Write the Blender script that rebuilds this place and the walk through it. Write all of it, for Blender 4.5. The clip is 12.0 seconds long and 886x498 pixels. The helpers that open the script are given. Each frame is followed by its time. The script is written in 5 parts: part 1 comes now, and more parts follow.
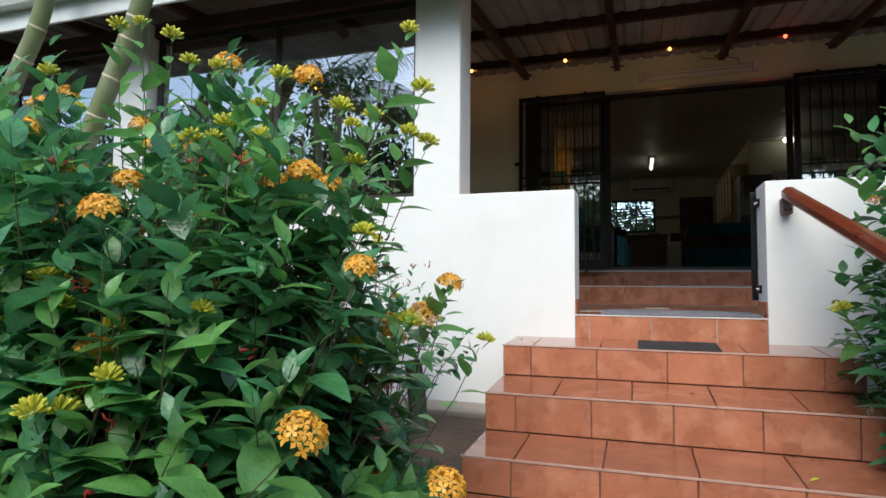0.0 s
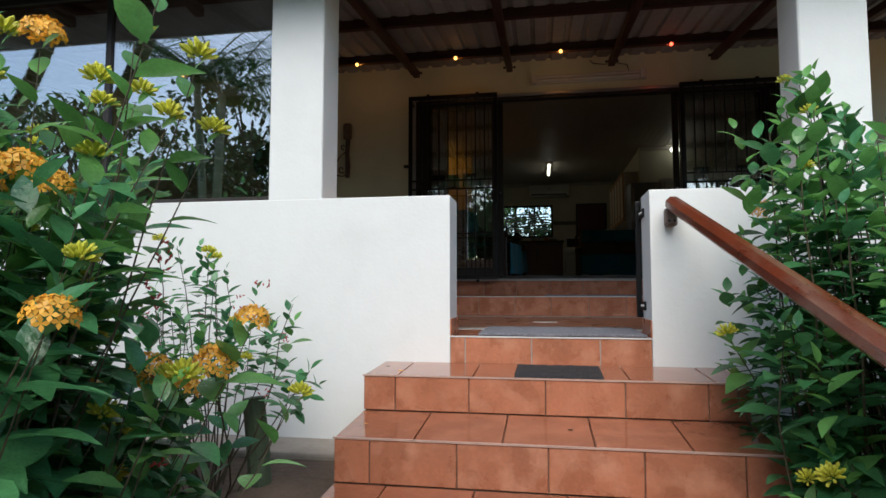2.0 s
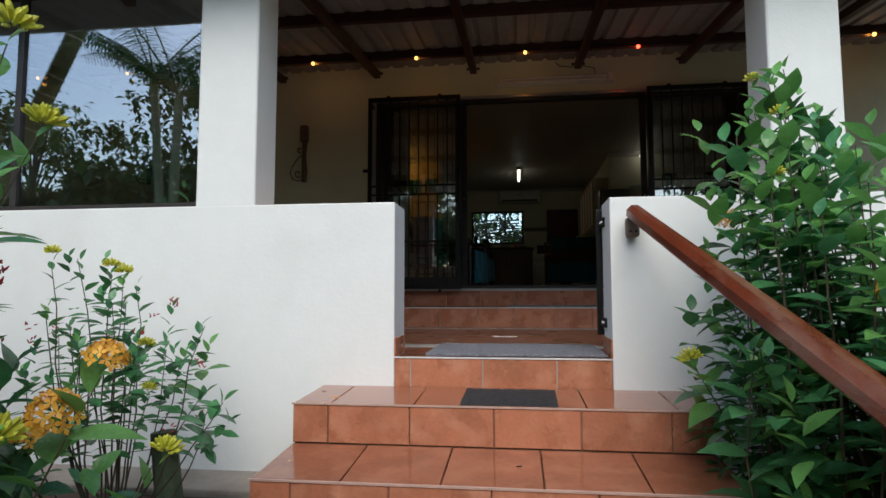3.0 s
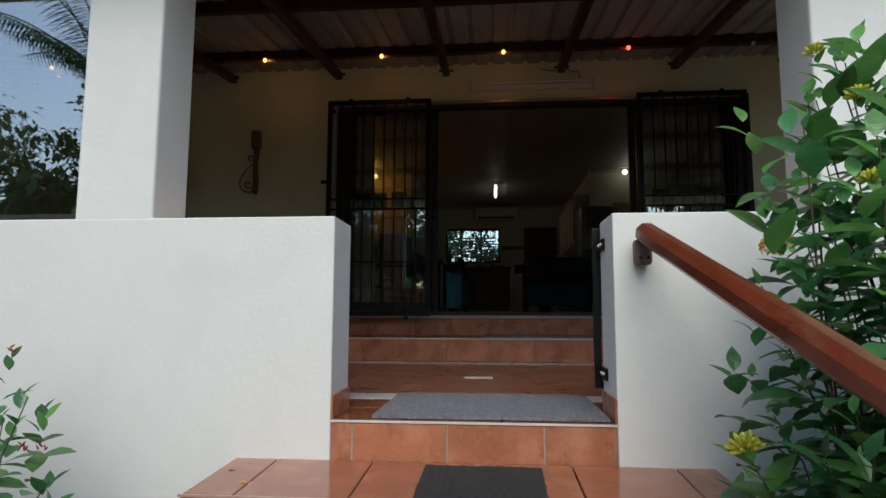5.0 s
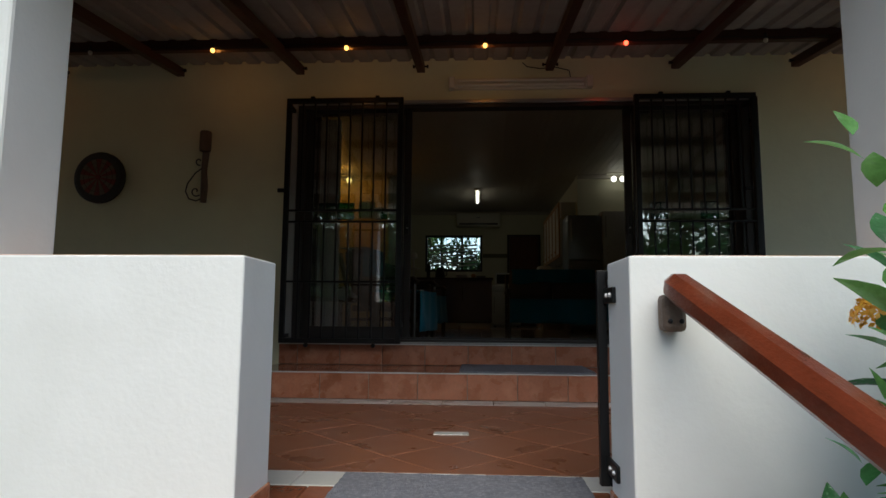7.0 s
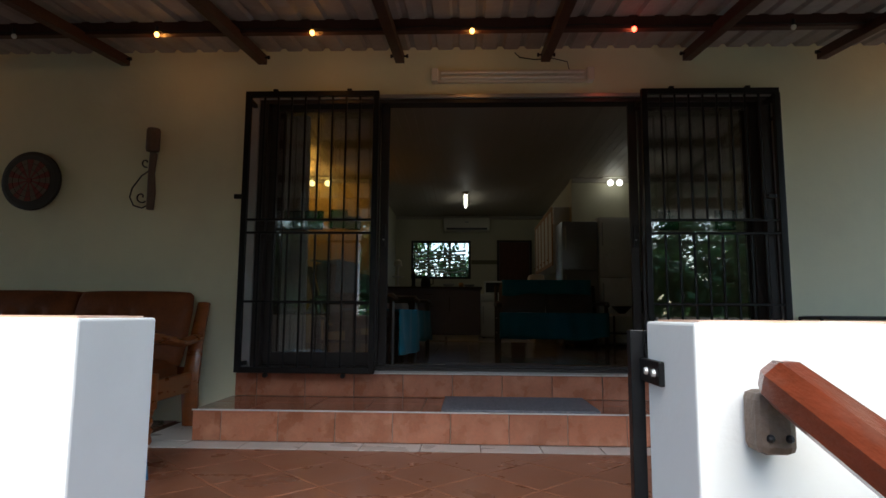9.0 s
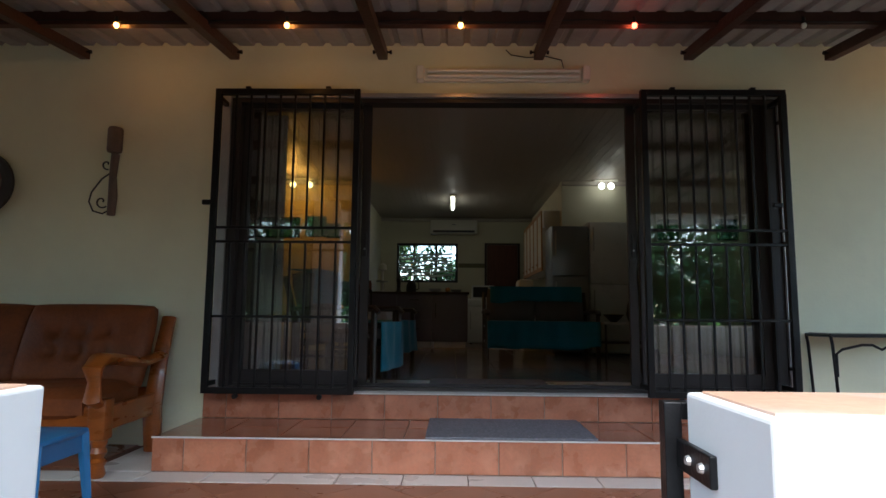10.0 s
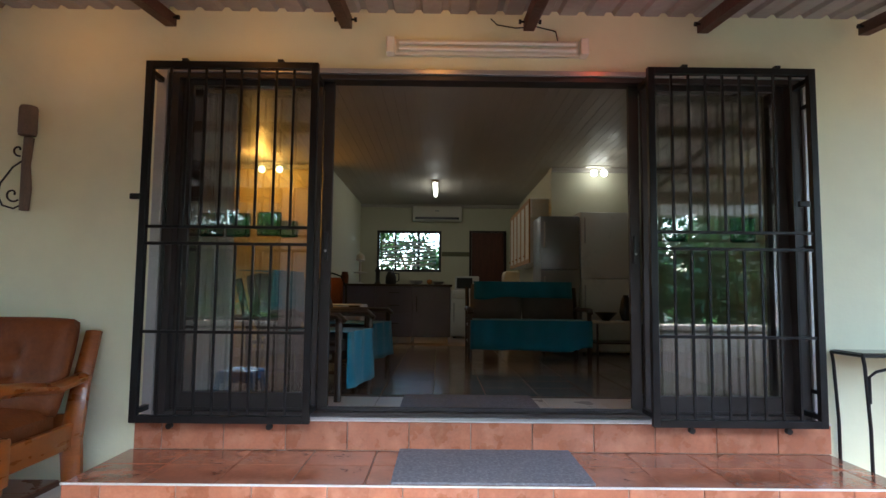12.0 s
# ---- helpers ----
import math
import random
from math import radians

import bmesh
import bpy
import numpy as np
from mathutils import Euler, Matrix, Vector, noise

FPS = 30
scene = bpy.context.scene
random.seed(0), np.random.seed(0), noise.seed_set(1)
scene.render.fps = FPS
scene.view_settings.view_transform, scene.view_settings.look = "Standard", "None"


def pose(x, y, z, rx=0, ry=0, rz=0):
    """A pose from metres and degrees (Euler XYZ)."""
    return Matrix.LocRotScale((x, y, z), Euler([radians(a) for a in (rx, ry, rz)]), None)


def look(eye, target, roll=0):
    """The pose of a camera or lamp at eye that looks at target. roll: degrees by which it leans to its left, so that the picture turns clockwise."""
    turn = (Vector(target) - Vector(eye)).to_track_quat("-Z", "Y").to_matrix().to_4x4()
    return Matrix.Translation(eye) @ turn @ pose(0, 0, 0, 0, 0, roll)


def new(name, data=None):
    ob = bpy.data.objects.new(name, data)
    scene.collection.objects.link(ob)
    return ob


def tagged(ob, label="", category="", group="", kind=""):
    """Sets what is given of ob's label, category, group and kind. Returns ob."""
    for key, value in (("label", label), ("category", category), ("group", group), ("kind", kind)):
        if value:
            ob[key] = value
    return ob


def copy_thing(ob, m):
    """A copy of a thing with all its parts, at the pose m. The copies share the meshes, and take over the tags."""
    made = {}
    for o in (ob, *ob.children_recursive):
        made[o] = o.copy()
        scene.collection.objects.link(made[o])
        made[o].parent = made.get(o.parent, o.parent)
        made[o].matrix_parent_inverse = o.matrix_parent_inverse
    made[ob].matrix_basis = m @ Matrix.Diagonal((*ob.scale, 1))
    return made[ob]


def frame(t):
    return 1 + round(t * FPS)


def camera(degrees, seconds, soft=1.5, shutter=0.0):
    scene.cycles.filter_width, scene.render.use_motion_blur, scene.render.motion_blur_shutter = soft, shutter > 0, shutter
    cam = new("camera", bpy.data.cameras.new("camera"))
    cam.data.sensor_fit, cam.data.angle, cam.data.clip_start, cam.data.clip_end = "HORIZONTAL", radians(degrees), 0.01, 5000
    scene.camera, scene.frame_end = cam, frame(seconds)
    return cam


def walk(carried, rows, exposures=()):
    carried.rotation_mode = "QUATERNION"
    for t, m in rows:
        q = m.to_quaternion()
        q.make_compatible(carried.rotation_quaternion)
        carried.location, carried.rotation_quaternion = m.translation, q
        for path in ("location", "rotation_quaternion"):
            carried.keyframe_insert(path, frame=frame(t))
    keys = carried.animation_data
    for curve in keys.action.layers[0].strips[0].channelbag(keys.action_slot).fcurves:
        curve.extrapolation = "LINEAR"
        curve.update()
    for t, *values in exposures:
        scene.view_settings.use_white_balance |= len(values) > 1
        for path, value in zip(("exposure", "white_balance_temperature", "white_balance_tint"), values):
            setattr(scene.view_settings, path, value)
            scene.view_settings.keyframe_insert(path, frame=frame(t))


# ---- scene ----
cam = camera(73.8, 12.0)
PATH = [
    (0, (1.64, -0.19, 0.159), (1.013, 1.705, 0.292), 0.5),
    (0.5, (1.667, -0.079, 0.183), (1.108, 1.836, 0.315), 0.4),
    (1, (1.682, 0.086, 0.221), (1.194, 2.021, 0.353), 0.2),
    (1.5, (1.706, 0.218, 0.237), (1.303, 2.172, 0.376), 0.2),
    (2, (1.773, 0.342, 0.253), (1.444, 2.309, 0.396), -0.0),
    (2.5, (1.852, 0.507, 0.286), (1.573, 2.482, 0.438), -0.2),
    (3, (1.891, 0.652, 0.311), (1.643, 2.63, 0.471), -0.1),
    (3.5, (1.877, 0.849, 0.352), (1.656, 2.829, 0.523), -0.1),
    (5.5, (1.905, 1.524, 0.435), (1.745, 3.505, 0.66), 0.2),
    (6, (1.914, 1.701, 0.47), (1.762, 3.682, 0.697), 0.2),
    (6.5, (1.915, 1.886, 0.552), (1.778, 3.868, 0.778), 0.3),
    (7, (1.929, 2.009, 0.643), (1.817, 3.994, 0.862), 0.4),
    (9, (1.959, 2.634, 0.82), (1.882, 4.62, 1.043), 0.4),
    (9.5, (1.952, 2.804, 0.888), (1.892, 4.791, 1.11), 0.4),
    (10, (1.959, 2.931, 0.938), (1.926, 4.919, 1.158), 0.5),
    (10.5, (1.967, 3.102, 0.976), (1.958, 5.091, 1.191), 0.5),
    (11, (1.996, 3.277, 1.036), (1.995, 5.266, 1.249), 0.6),
    (11.5, (2.023, 3.389, 1.112), (2.03, 5.38, 1.302), 0.6),
    (12, (2.033, 3.516, 1.142), (2.045, 5.51, 1.298), 0.6),
]
walk(cam, [(t, look(eye, target, roll)) for t, eye, target, roll in PATH],
     exposures=[(0.0, 1.2, 6600, 4), (2.0, 0.98, 6600, 4), (3.5, 0.74, 6600, 3), (5.5, 0.6, 6700, 2), (7.0, 0.85, 6700, 2), (9.0, 1.65, 6400, 4), (10.5, 2.7, 6100, 5), (12.0, 3.45, 6050, 5)])

# ---------------------------------------------------------------- world and light
world = bpy.data.worlds.new("world")
scene.world = world
world.use_nodes = True
wn = world.node_tree.nodes
sky = wn.new("ShaderNodeTexSky")
sky.sky_type = "NISHITA"
sky.sun_disc = False
sky.sun_elevation = radians(44)
sky.sun_rotation = radians(178)
sky.air_density = 1.0
sky.dust_density = 1.5
sky.ozone_density = 2.0
wn["Background"].inputs["Strength"].default_value = 0.15
world.node_tree.links.new(sky.outputs[0], wn["Background"].inputs["Color"])

sun = new("sun", bpy.data.lights.new("sun", "SUN"))
sun.data.energy = 1.1
sun.data.angle = radians(45)
sun.data.color = (1.0, 0.98, 0.95)
sun.matrix_world = look((0.17, -1.9, 4.73), (0, 3, 0))


def lamp(name, kind, at, watts, colour, size=0.05, aim=None, sy=None):
    d = bpy.data.lights.new(name, kind)
    d.energy, d.color = watts, colour
    if kind == "AREA":
        d.size = size
        if sy:
            d.shape, d.size_y = "RECTANGLE", sy
    else:
        d.shadow_soft_size = size
    ob = new(name, d)
    ob.matrix_world = look(at, aim) if aim else pose(*at)
    return ob


# ---------------------------------------------------------------- materials
def material(name, colour, rough=0.6, vary=0.15, scale=3.0, bump=0.1, bscale=40.0, metal=0.0, spots=None, stretch=(1, 1, 1),
             by_object=0.0, by_island=0.0, coat=0.0, glow=None, trans=0.0, subs=0.0, rough_vary=0.15, sheen=0.0, spec=0.5):
    """Base colour broken up by large and fine noise, with bump; spots: (colour, amount, scale) of stains."""
    m = bpy.data.materials.new(name)
    m.use_nodes = True
    n, l = m.node_tree.nodes, m.node_tree.links
    b = n["Principled BSDF"]
    b.inputs["Metallic"].default_value = metal
    b.inputs["Coat Weight"].default_value = coat
    b.inputs["Sheen Weight"].default_value = sheen
    b.inputs["Specular IOR Level"].default_value = spec
    tc = n.new("ShaderNodeTexCoord")
    geo_ = n.new("ShaderNodeNewGeometry")
    mp = n.new("ShaderNodeMapping")
    mp.inputs["Scale"].default_value = stretch
    if by_object:
        info = n.new("ShaderNodeObjectInfo")
        shift = n.new("ShaderNodeVectorMath")
        shift.operation = "MULTIPLY_ADD"
        l.new(info.outputs["Random"], shift.inputs[0])
        shift.inputs[1].default_value = (37, 19, 11)
        l.new(geo_.outputs["Position"], shift.inputs[2])
        l.new(shift.outputs[0], mp.inputs["Vector"])
    else:
        l.new(geo_.outputs["Position"], mp.inputs["Vector"])

    def noise_tex(s, detail=4):
        t = n.new("ShaderNodeTexNoise")
        t.inputs["Scale"].default_value = s
        t.inputs["Detail"].default_value = detail
        l.new(mp.outputs[0], t.inputs["Vector"])
        return t

    def maths(op, a, v):
        t = n.new("ShaderNodeMath")
        t.operation = op
        l.new(a, t.inputs[0])
        if isinstance(v, (int, float)):
            t.inputs[1].default_value = v
        else:
            l.new(v, t.inputs[1])
        return t.outputs[0]

    big, fine = noise_tex(scale), noise_tex(scale * 9, 3)
    total = maths("ADD", maths("MULTIPLY", big.outputs[0], 0.65), maths("MULTIPLY", fine.outputs[0], 0.35))
    ramp = n.new("ShaderNodeMapRange")
    ramp.inputs["From Min"].default_value, ramp.inputs["From Max"].default_value = 0.3, 0.7
    ramp.inputs["To Min"].default_value, ramp.inputs["To Max"].default_value = 1 - vary, 1 + vary
    l.new(total, ramp.inputs["Value"])
    value = ramp.outputs[0]
    if by_object:
        r = n.new("ShaderNodeMapRange")
        r.inputs["To Min"].default_value, r.inputs["To Max"].default_value = 1 - by_object, 1 + by_object
        l.new(info.outputs["Random"], r.inputs["Value"])
        value = maths("MULTIPLY", value, r.outputs[0])
    if by_island:
        r = n.new("ShaderNodeMapRange")
        r.inputs["To Min"].default_value, r.inputs["To Max"].default_value = 1 - by_island, 1 + by_island
        l.new(geo_.outputs["Random Per Island"], r.inputs["Value"])
        value = maths("MULTIPLY", value, r.outputs[0])
    tint = n.new("ShaderNodeVectorMath")
    tint.operation = "SCALE"
    tint.inputs[0].default_value = colour
    l.new(value, tint.inputs["Scale"])
    out = tint.outputs[0]
    if spots:
        st = noise_tex(spots[2], 6)
        sr = n.new("ShaderNodeMapRange")
        sr.inputs["From Min"].default_value, sr.inputs["From Max"].default_value = 0.5, 0.7
        sr.inputs["To Max"].default_value = spots[1]
        l.new(st.outputs[0], sr.inputs["Value"])
        mx = n.new("ShaderNodeMix")
        mx.data_type = "RGBA"
        l.new(sr.outputs[0], mx.inputs[0])
        l.new(out, mx.inputs[6])
        mx.inputs[7].default_value = (*spots[0], 1)
        out = mx.outputs[2]
    l.new(out, b.inputs["Base Color"])
    rr = n.new("ShaderNodeMapRange")
    rr.inputs["From Min"].default_value, rr.inputs["From Max"].default_value = 0.3, 0.7
    rr.inputs["To Min"].default_value = max(0.02, rough * (1 - rough_vary))
    rr.inputs["To Max"].default_value = min(1, rough * (1 + rough_vary))
    l.new(big.outputs[0], rr.inputs["Value"])
    l.new(rr.outputs[0], b.inputs["Roughness"])
    if bump:
        bt, bu = noise_tex(bscale, 5), n.new("ShaderNodeBump")
        bu.inputs["Strength"].default_value = bump
        bu.inputs["Distance"].default_value = 0.01
        l.new(bt.outputs[0], bu.inputs["Height"])
        l.new(bu.outputs[0], b.inputs["Normal"])
    if glow:
        b.inputs["Emission Color"].default_value = (*glow[0], 1)
        b.inputs["Emission Strength"].default_value = glow[1]
    if subs:
        tr, ad = n.new("ShaderNodeBsdfTranslucent"), n.new("ShaderNodeMixShader")
        l.new(out, tr.inputs["Color"])
        ad.inputs[0].default_value = subs
        l.new(b.outputs[0], ad.inputs[1])
        l.new(tr.outputs[0], ad.inputs[2])
        l.new(ad.outputs[0], n["Material Output"].inputs["Surface"])
    return m


def glass_material(name, tint=(1, 1, 1)):
    m = bpy.data.materials.new(name)
    m.use_nodes = True
    b = m.node_tree.nodes["Principled BSDF"]
    b.inputs["Base Color"].default_value = (*tint, 1)
    b.inputs["Transmission Weight"].default_value = 1.0
    b.inputs["Roughness"].default_value = 0.0
    b.inputs["IOR"].default_value = 1.5
    return m


WHITE = material("white_wall_paint", (0.80, 0.80, 0.79), 0.75, 0.03, 1.2, 0.10, 60, spots=((0.66, 0.65, 0.62), 0.25, 2.2))
CREAM = material("cream_wall_paint", (0.76, 0.75, 0.54), 0.7, 0.04, 1.0, 0.2, 25, spots=((0.6, 0.56, 0.42), 0.3, 1.5))
INNER = material("interior_cream_paint", (0.62, 0.60, 0.45), 0.7, 0.04, 1.0, 0.1, 25)
WALLTOP = material("wall_top_paint", (0.62, 0.38, 0.26), 0.5, 0.15, 6, 0.2, 40, spots=((0.75, 0.7, 0.66), 0.5, 5))
TERRA = material("terracotta_tile", (0.42, 0.155, 0.085), 0.30, 0.22, 7, 0.12, 60, by_object=0.10,
                 spots=((0.62, 0.30, 0.19), 0.55, 9), coat=0.15, rough_vary=0.4)
TREAD = material("glazed_tread_tile", (0.31, 0.105, 0.055), 0.12, 0.2, 5, 0.06, 30, by_object=0.10,
                 spots=((0.50, 0.21, 0.12), 0.4, 7), coat=0.3, rough_vary=0.5)
FLOORT = material("verandah_floor_tile", (0.26, 0.105, 0.06), 0.3, 0.12, 4, 0.04, 30, by_object=0.06, spots=((0.38, 0.15, 0.09), 0.08, 1.5))
GROUT = material("grout", (0.36, 0.30, 0.26), 0.9, 0.15, 8, 0.3, 80, spots=((0.2, 0.14, 0.1), 0.6, 4))
PALE = material("pale_border_tile", (0.68, 0.66, 0.63), 0.3, 0.06, 4, 0.05, 40, by_object=0.05)
STEPGROUT = material("stained_step_grout", (0.17, 0.095, 0.065), 0.9, 0.25, 8, 0.3, 80, spots=((0.42, 0.30, 0.24), 0.5, 3))
TRIM = material("step_edge_trim", (0.50, 0.33, 0.27), 0.4, 0.15, 20, 0.1, 80)
IRON = material("black_painted_steel", (0.008, 0.008, 0.009), 0.35, 0.2, 10, 0.12, 120, spec=0.3)
BRONZE = material("bronze_aluminium", (0.032, 0.027, 0.026), 0.4, 0.1, 8, 0.03, 90, spec=0.4)
GREYAL = material("grey_aluminium", (0.42, 0.42, 0.42), 0.35, 0.08, 8, 0.03, 90, metal=0.5)
RAILWOOD = material("varnished_red_wood", (0.16, 0.032, 0.013), 0.3, 0.35, 4, 0.2, 60, stretch=(6, 0.7, 3), coat=0.25,
                    spots=((0.34, 0.22, 0.16), 0.45, 2.5))
BRACKET = material("weathered_bracket_wood", (0.17, 0.12, 0.09), 0.7, 0.3, 12, 0.4, 60)
RAFTER = material("dark_stained_roof_timber", (0.055, 0.018, 0.012), 0.5, 0.35, 3, 0.3, 40, stretch=(1, 1, 1))
SHEET = material("fibre_cement_sheet", (0.34, 0.33, 0.32), 0.75, 0.15, 2, 0.25, 40, spots=((0.18, 0.16, 0.14), 0.5, 1.5))
FASCIA = material("white_fascia_paint", (0.72, 0.75, 0.74), 0.5, 0.06, 2, 0.1, 30, spots=((0.5, 0.5, 0.46), 0.4, 3))
SOIL = material("damp_soil", (0.09, 0.06, 0.045), 0.95, 0.4, 4, 1.0, 25, spots=((0.16, 0.11, 0.08), 0.5, 3))
CONCRETE = material("old_concrete", (0.33, 0.28, 0.24), 0.85, 0.2, 3, 0.4, 40, spots=((0.16, 0.12, 0.1), 0.6, 2))
GRASS = material("lawn_green", (0.06, 0.11, 0.03), 0.9, 0.3, 3, 0.6, 30)
LEAF = material("glossy_green_leaf", (0.080, 0.250, 0.095), 0.20, 0.3, 14, 0.45, 70, by_island=0.5, rough_vary=0.4, subs=0.38, spec=0.8)
YOUNG = material("young_light_green_leaf", (0.16, 0.38, 0.10), 0.24, 0.25, 14, 0.4, 70, by_island=0.3, subs=0.38, spec=0.8)
DARKLEAF = material("dark_green_leaf", (0.025, 0.075, 0.022), 0.4, 0.25, 5, 0.2, 40, by_island=0.5, subs=0.2)
TREELEAF = material("tree_leaf", (0.055, 0.13, 0.035), 0.5, 0.3, 1, 0.0, 40, by_island=0.5, subs=0.25)
STEM = material("brown_stem", (0.075, 0.06, 0.035), 0.8, 0.3, 15, 0.3, 60)
PALMSTEM = material("ringed_palm_stem", (0.17, 0.20, 0.085), 0.5, 0.2, 3, 0.15, 30, spots=((0.30, 0.29, 0.22), 0.5, 4))
PALMRING = material("palm_leaf_scar", (0.52, 0.46, 0.32), 0.7, 0.15, 8, 0.2, 50)
PETAL = material("yellow_orange_petal", (0.98, 0.50, 0.06), 0.5, 0.15, 9, 0.0, 40, by_island=0.2, subs=0.2)
BUD = material("green_yellow_bud", (0.64, 0.62, 0.07), 0.5, 0.2, 9, 0.0, 40, by_island=0.25, subs=0.2)
REDBERRY = material("red_bud", (0.36, 0.02, 0.02), 0.4, 0.2, 9, 0.0, 40)
GLASS = glass_material("window_glass")


def coated_glass(name, share, tint):
    """Glass with a reflecting film: part mirror, part tinted."""
    m = bpy.data.materials.new(name)
    m.use_nodes = True
    n, l = m.node_tree.nodes, m.node_tree.links
    gl, tr, mx = n.new("ShaderNodeBsdfGlossy"), n.new("ShaderNodeBsdfTransparent"), n.new("ShaderNodeMixShader")
    gl.inputs["Roughness"].default_value = 0.0
    gl.inputs["Color"].default_value = (.95, .96, 1, 1)
    tr.inputs["Color"].default_value = (*tint, 1)
    mx.inputs[0].default_value = share
    l.new(tr.outputs[0], mx.inputs[1])
    l.new(gl.outputs[0], mx.inputs[2])
    l.new(mx.outputs[0], n["Material Output"].inputs["Surface"])
    return m


SOLAR = coated_glass("reflective_window_glass", .28, (.66, .70, .68))
DOORGLASS = coated_glass("lightly_tinted_door_glass", .13, (.90, .92, .91))
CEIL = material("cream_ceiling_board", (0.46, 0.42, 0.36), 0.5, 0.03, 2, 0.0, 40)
# cream wall with the orange glow of the warm bulbs put into its colour
LAMPLITWALL = material("lamplit_interior_wall", (0.66, 0.50, 0.22), 0.7, 0.05, 1, 0.1, 25)
INTFLOOR = material("grey_brown_floor_tile", (0.21, 0.18, 0.16), 0.16, 0.1, 3, 0.03, 30, by_object=0.08)
DARKWOOD = material("dark_brown_wood", (0.035, 0.02, 0.013), 0.4, 0.3, 5, 0.15, 40, stretch=(1, 1, 4))
DOORWOOD = material("reddish_brown_door_wood", (0.10, 0.03, 0.016), 0.45, 0.3, 5, 0.1, 40, stretch=(5, 5, 1))
CABINET = material("slate_violet_cabinet", (0.12, 0.105, 0.16), 0.35, 0.08, 3, 0.02, 40)
PINE = material("honey_pine", (0.42, 0.22, 0.07), 0.4, 0.25, 4, 0.1, 40, stretch=(1, 1, 3))
CHAIRWOOD = material("orange_varnished_wood", (0.24, 0.062, 0.008), 0.3, 0.3, 6, 0.1, 40, stretch=(1, 1, 3), coat=0.2)
LEATHER = material("brown_suede", (0.15, 0.038, 0.007), 0.6, 0.35, 5, 0.3, 60, spots=((0.26, 0.08, 0.02), 0.3, 6), spec=0.35)
TEAL = material("teal_fabric", (0.007, 0.18, 0.27), 0.9, 0.12, 8, 0.5, 120, sheen=0.2)
GREYFAB = material("grey_brown_fabric", (0.13, 0.11, 0.11), 0.9, 0.15, 8, 0.4, 120)
CURTAIN = material("white_curtain_cloth", (0.80, 0.81, 0.83), 0.9, 0.05, 4, 0.1, 90, subs=0.12)
LACE = material("white_lace_cloth", (0.62, 0.66, 0.78), 0.9, 0.1, 20, 0.2, 60)
FRIDGE = material("white_enamel", (0.66, 0.67, 0.64), 0.3, 0.03, 3, 0.0, 40)
STEEL = material("brushed_steel", (0.28, 0.29, 0.31), 0.35, 0.08, 5, 0.02, 40, metal=0.7)
PLASTIC = material("off_white_plastic", (0.72, 0.70, 0.62), 0.4, 0.04, 5, 0.0, 40)
BLACKP = material("black_plastic", (0.015, 0.015, 0.016), 0.4, 0.1, 5, 0.0, 40)
BLUEP = material("blue_plastic", (0.02, 0.13, 0.30), 0.4, 0.08, 5, 0.05, 40)
MATGREY = material("grey_coir_mat", (0.20, 0.20, 0.235), 0.95, 0.25, 30, 1.0, 160, spots=((0.36, 0.35, 0.38), 0.6, 60))
MATBLACK = material("black_rubber_mat", (0.03, 0.03, 0.033), 0.8, 0.2, 20, 0.8, 90)
DARTRED = material("dark_red_board", (0.16, 0.03, 0.025), 0.7, 0.25, 12, 0.2, 60)
DARTPALE = material("faded_board_segment", (0.13, 0.10, 0.07), 0.7, 0.25, 12, 0.2, 60)
RUBBER = material("dark_ring", (0.03, 0.03, 0.03), 0.7, 0.2, 12, 0.2, 60)
OLDWOOD = material("weathered_grey_wood", (0.13, 0.09, 0.07), 0.8, 0.35, 12, 0.5, 40, stretch=(2, 2, 0.6))
TEALGLASS = coated_glass("teal_stained_glass", .05, (.10, .50, .48))
TUBEGLOW = material("lit_tube", (0.9, 0.9, 0.85), 0.5, 0, 1, 0, glow=((1.0, 0.97, 0.85), 1.3))
WARMGLOW = material("lit_warm_bulb", (0.9, 0.8, 0.5), 0.5, 0, 1, 0, glow=((1.0, 0.72, 0.26), 1.6))
WHITEGLOW = material("lit_white_bulb", (0.9, 0.9, 0.9), 0.5, 0, 1, 0, glow=((1.0, 0.98, 0.9), 1.2))
FAIRY = material("lit_fairy_bulb", (0.9, 0.6, 0.2), 0.5, 0, 1, 0, glow=((1.0, 0.46, 0.10), 2.5))
FAIRYRED = material("lit_red_fairy_bulb", (0.9, 0.1, 0.1), 0.5, 0, 1, 0, glow=((1.0, 0.06, 0.03), 4))
MILK = material("milky_unlit_cover", (0.75, 0.74, 0.68), 0.3, 0.03, 5, 0, 40)


# ---------------------------------------------------------------- mesh helpers
def box(bm, x0, x1, y0, y1, z0, z1, m=None, bevel=0.0):
    vs = [bm.verts.new(Vector((x, y, z))) for x in (x0, x1) for y in (y0, y1) for z in (z0, z1)]
    fs = [bm.faces.new([vs[i] for i in f]) for f in ((0, 1, 3, 2), (4, 6, 7, 5), (0, 4, 5, 1), (2, 3, 7, 6), (0, 2, 6, 4), (1, 5, 7, 3))]
    if bevel:
        es = list({e for f in fs for e in f.edges})
        r = bmesh.ops.bevel(bm, geom=es, offset=bevel, segments=2, affect="EDGES", profile=0.5)
        vs = list({v for f in r["faces"] for v in f.verts} | {v for v in vs if v.is_valid})
    if m:
        bmesh.ops.transform(bm, matrix=m, verts=vs)
    return vs


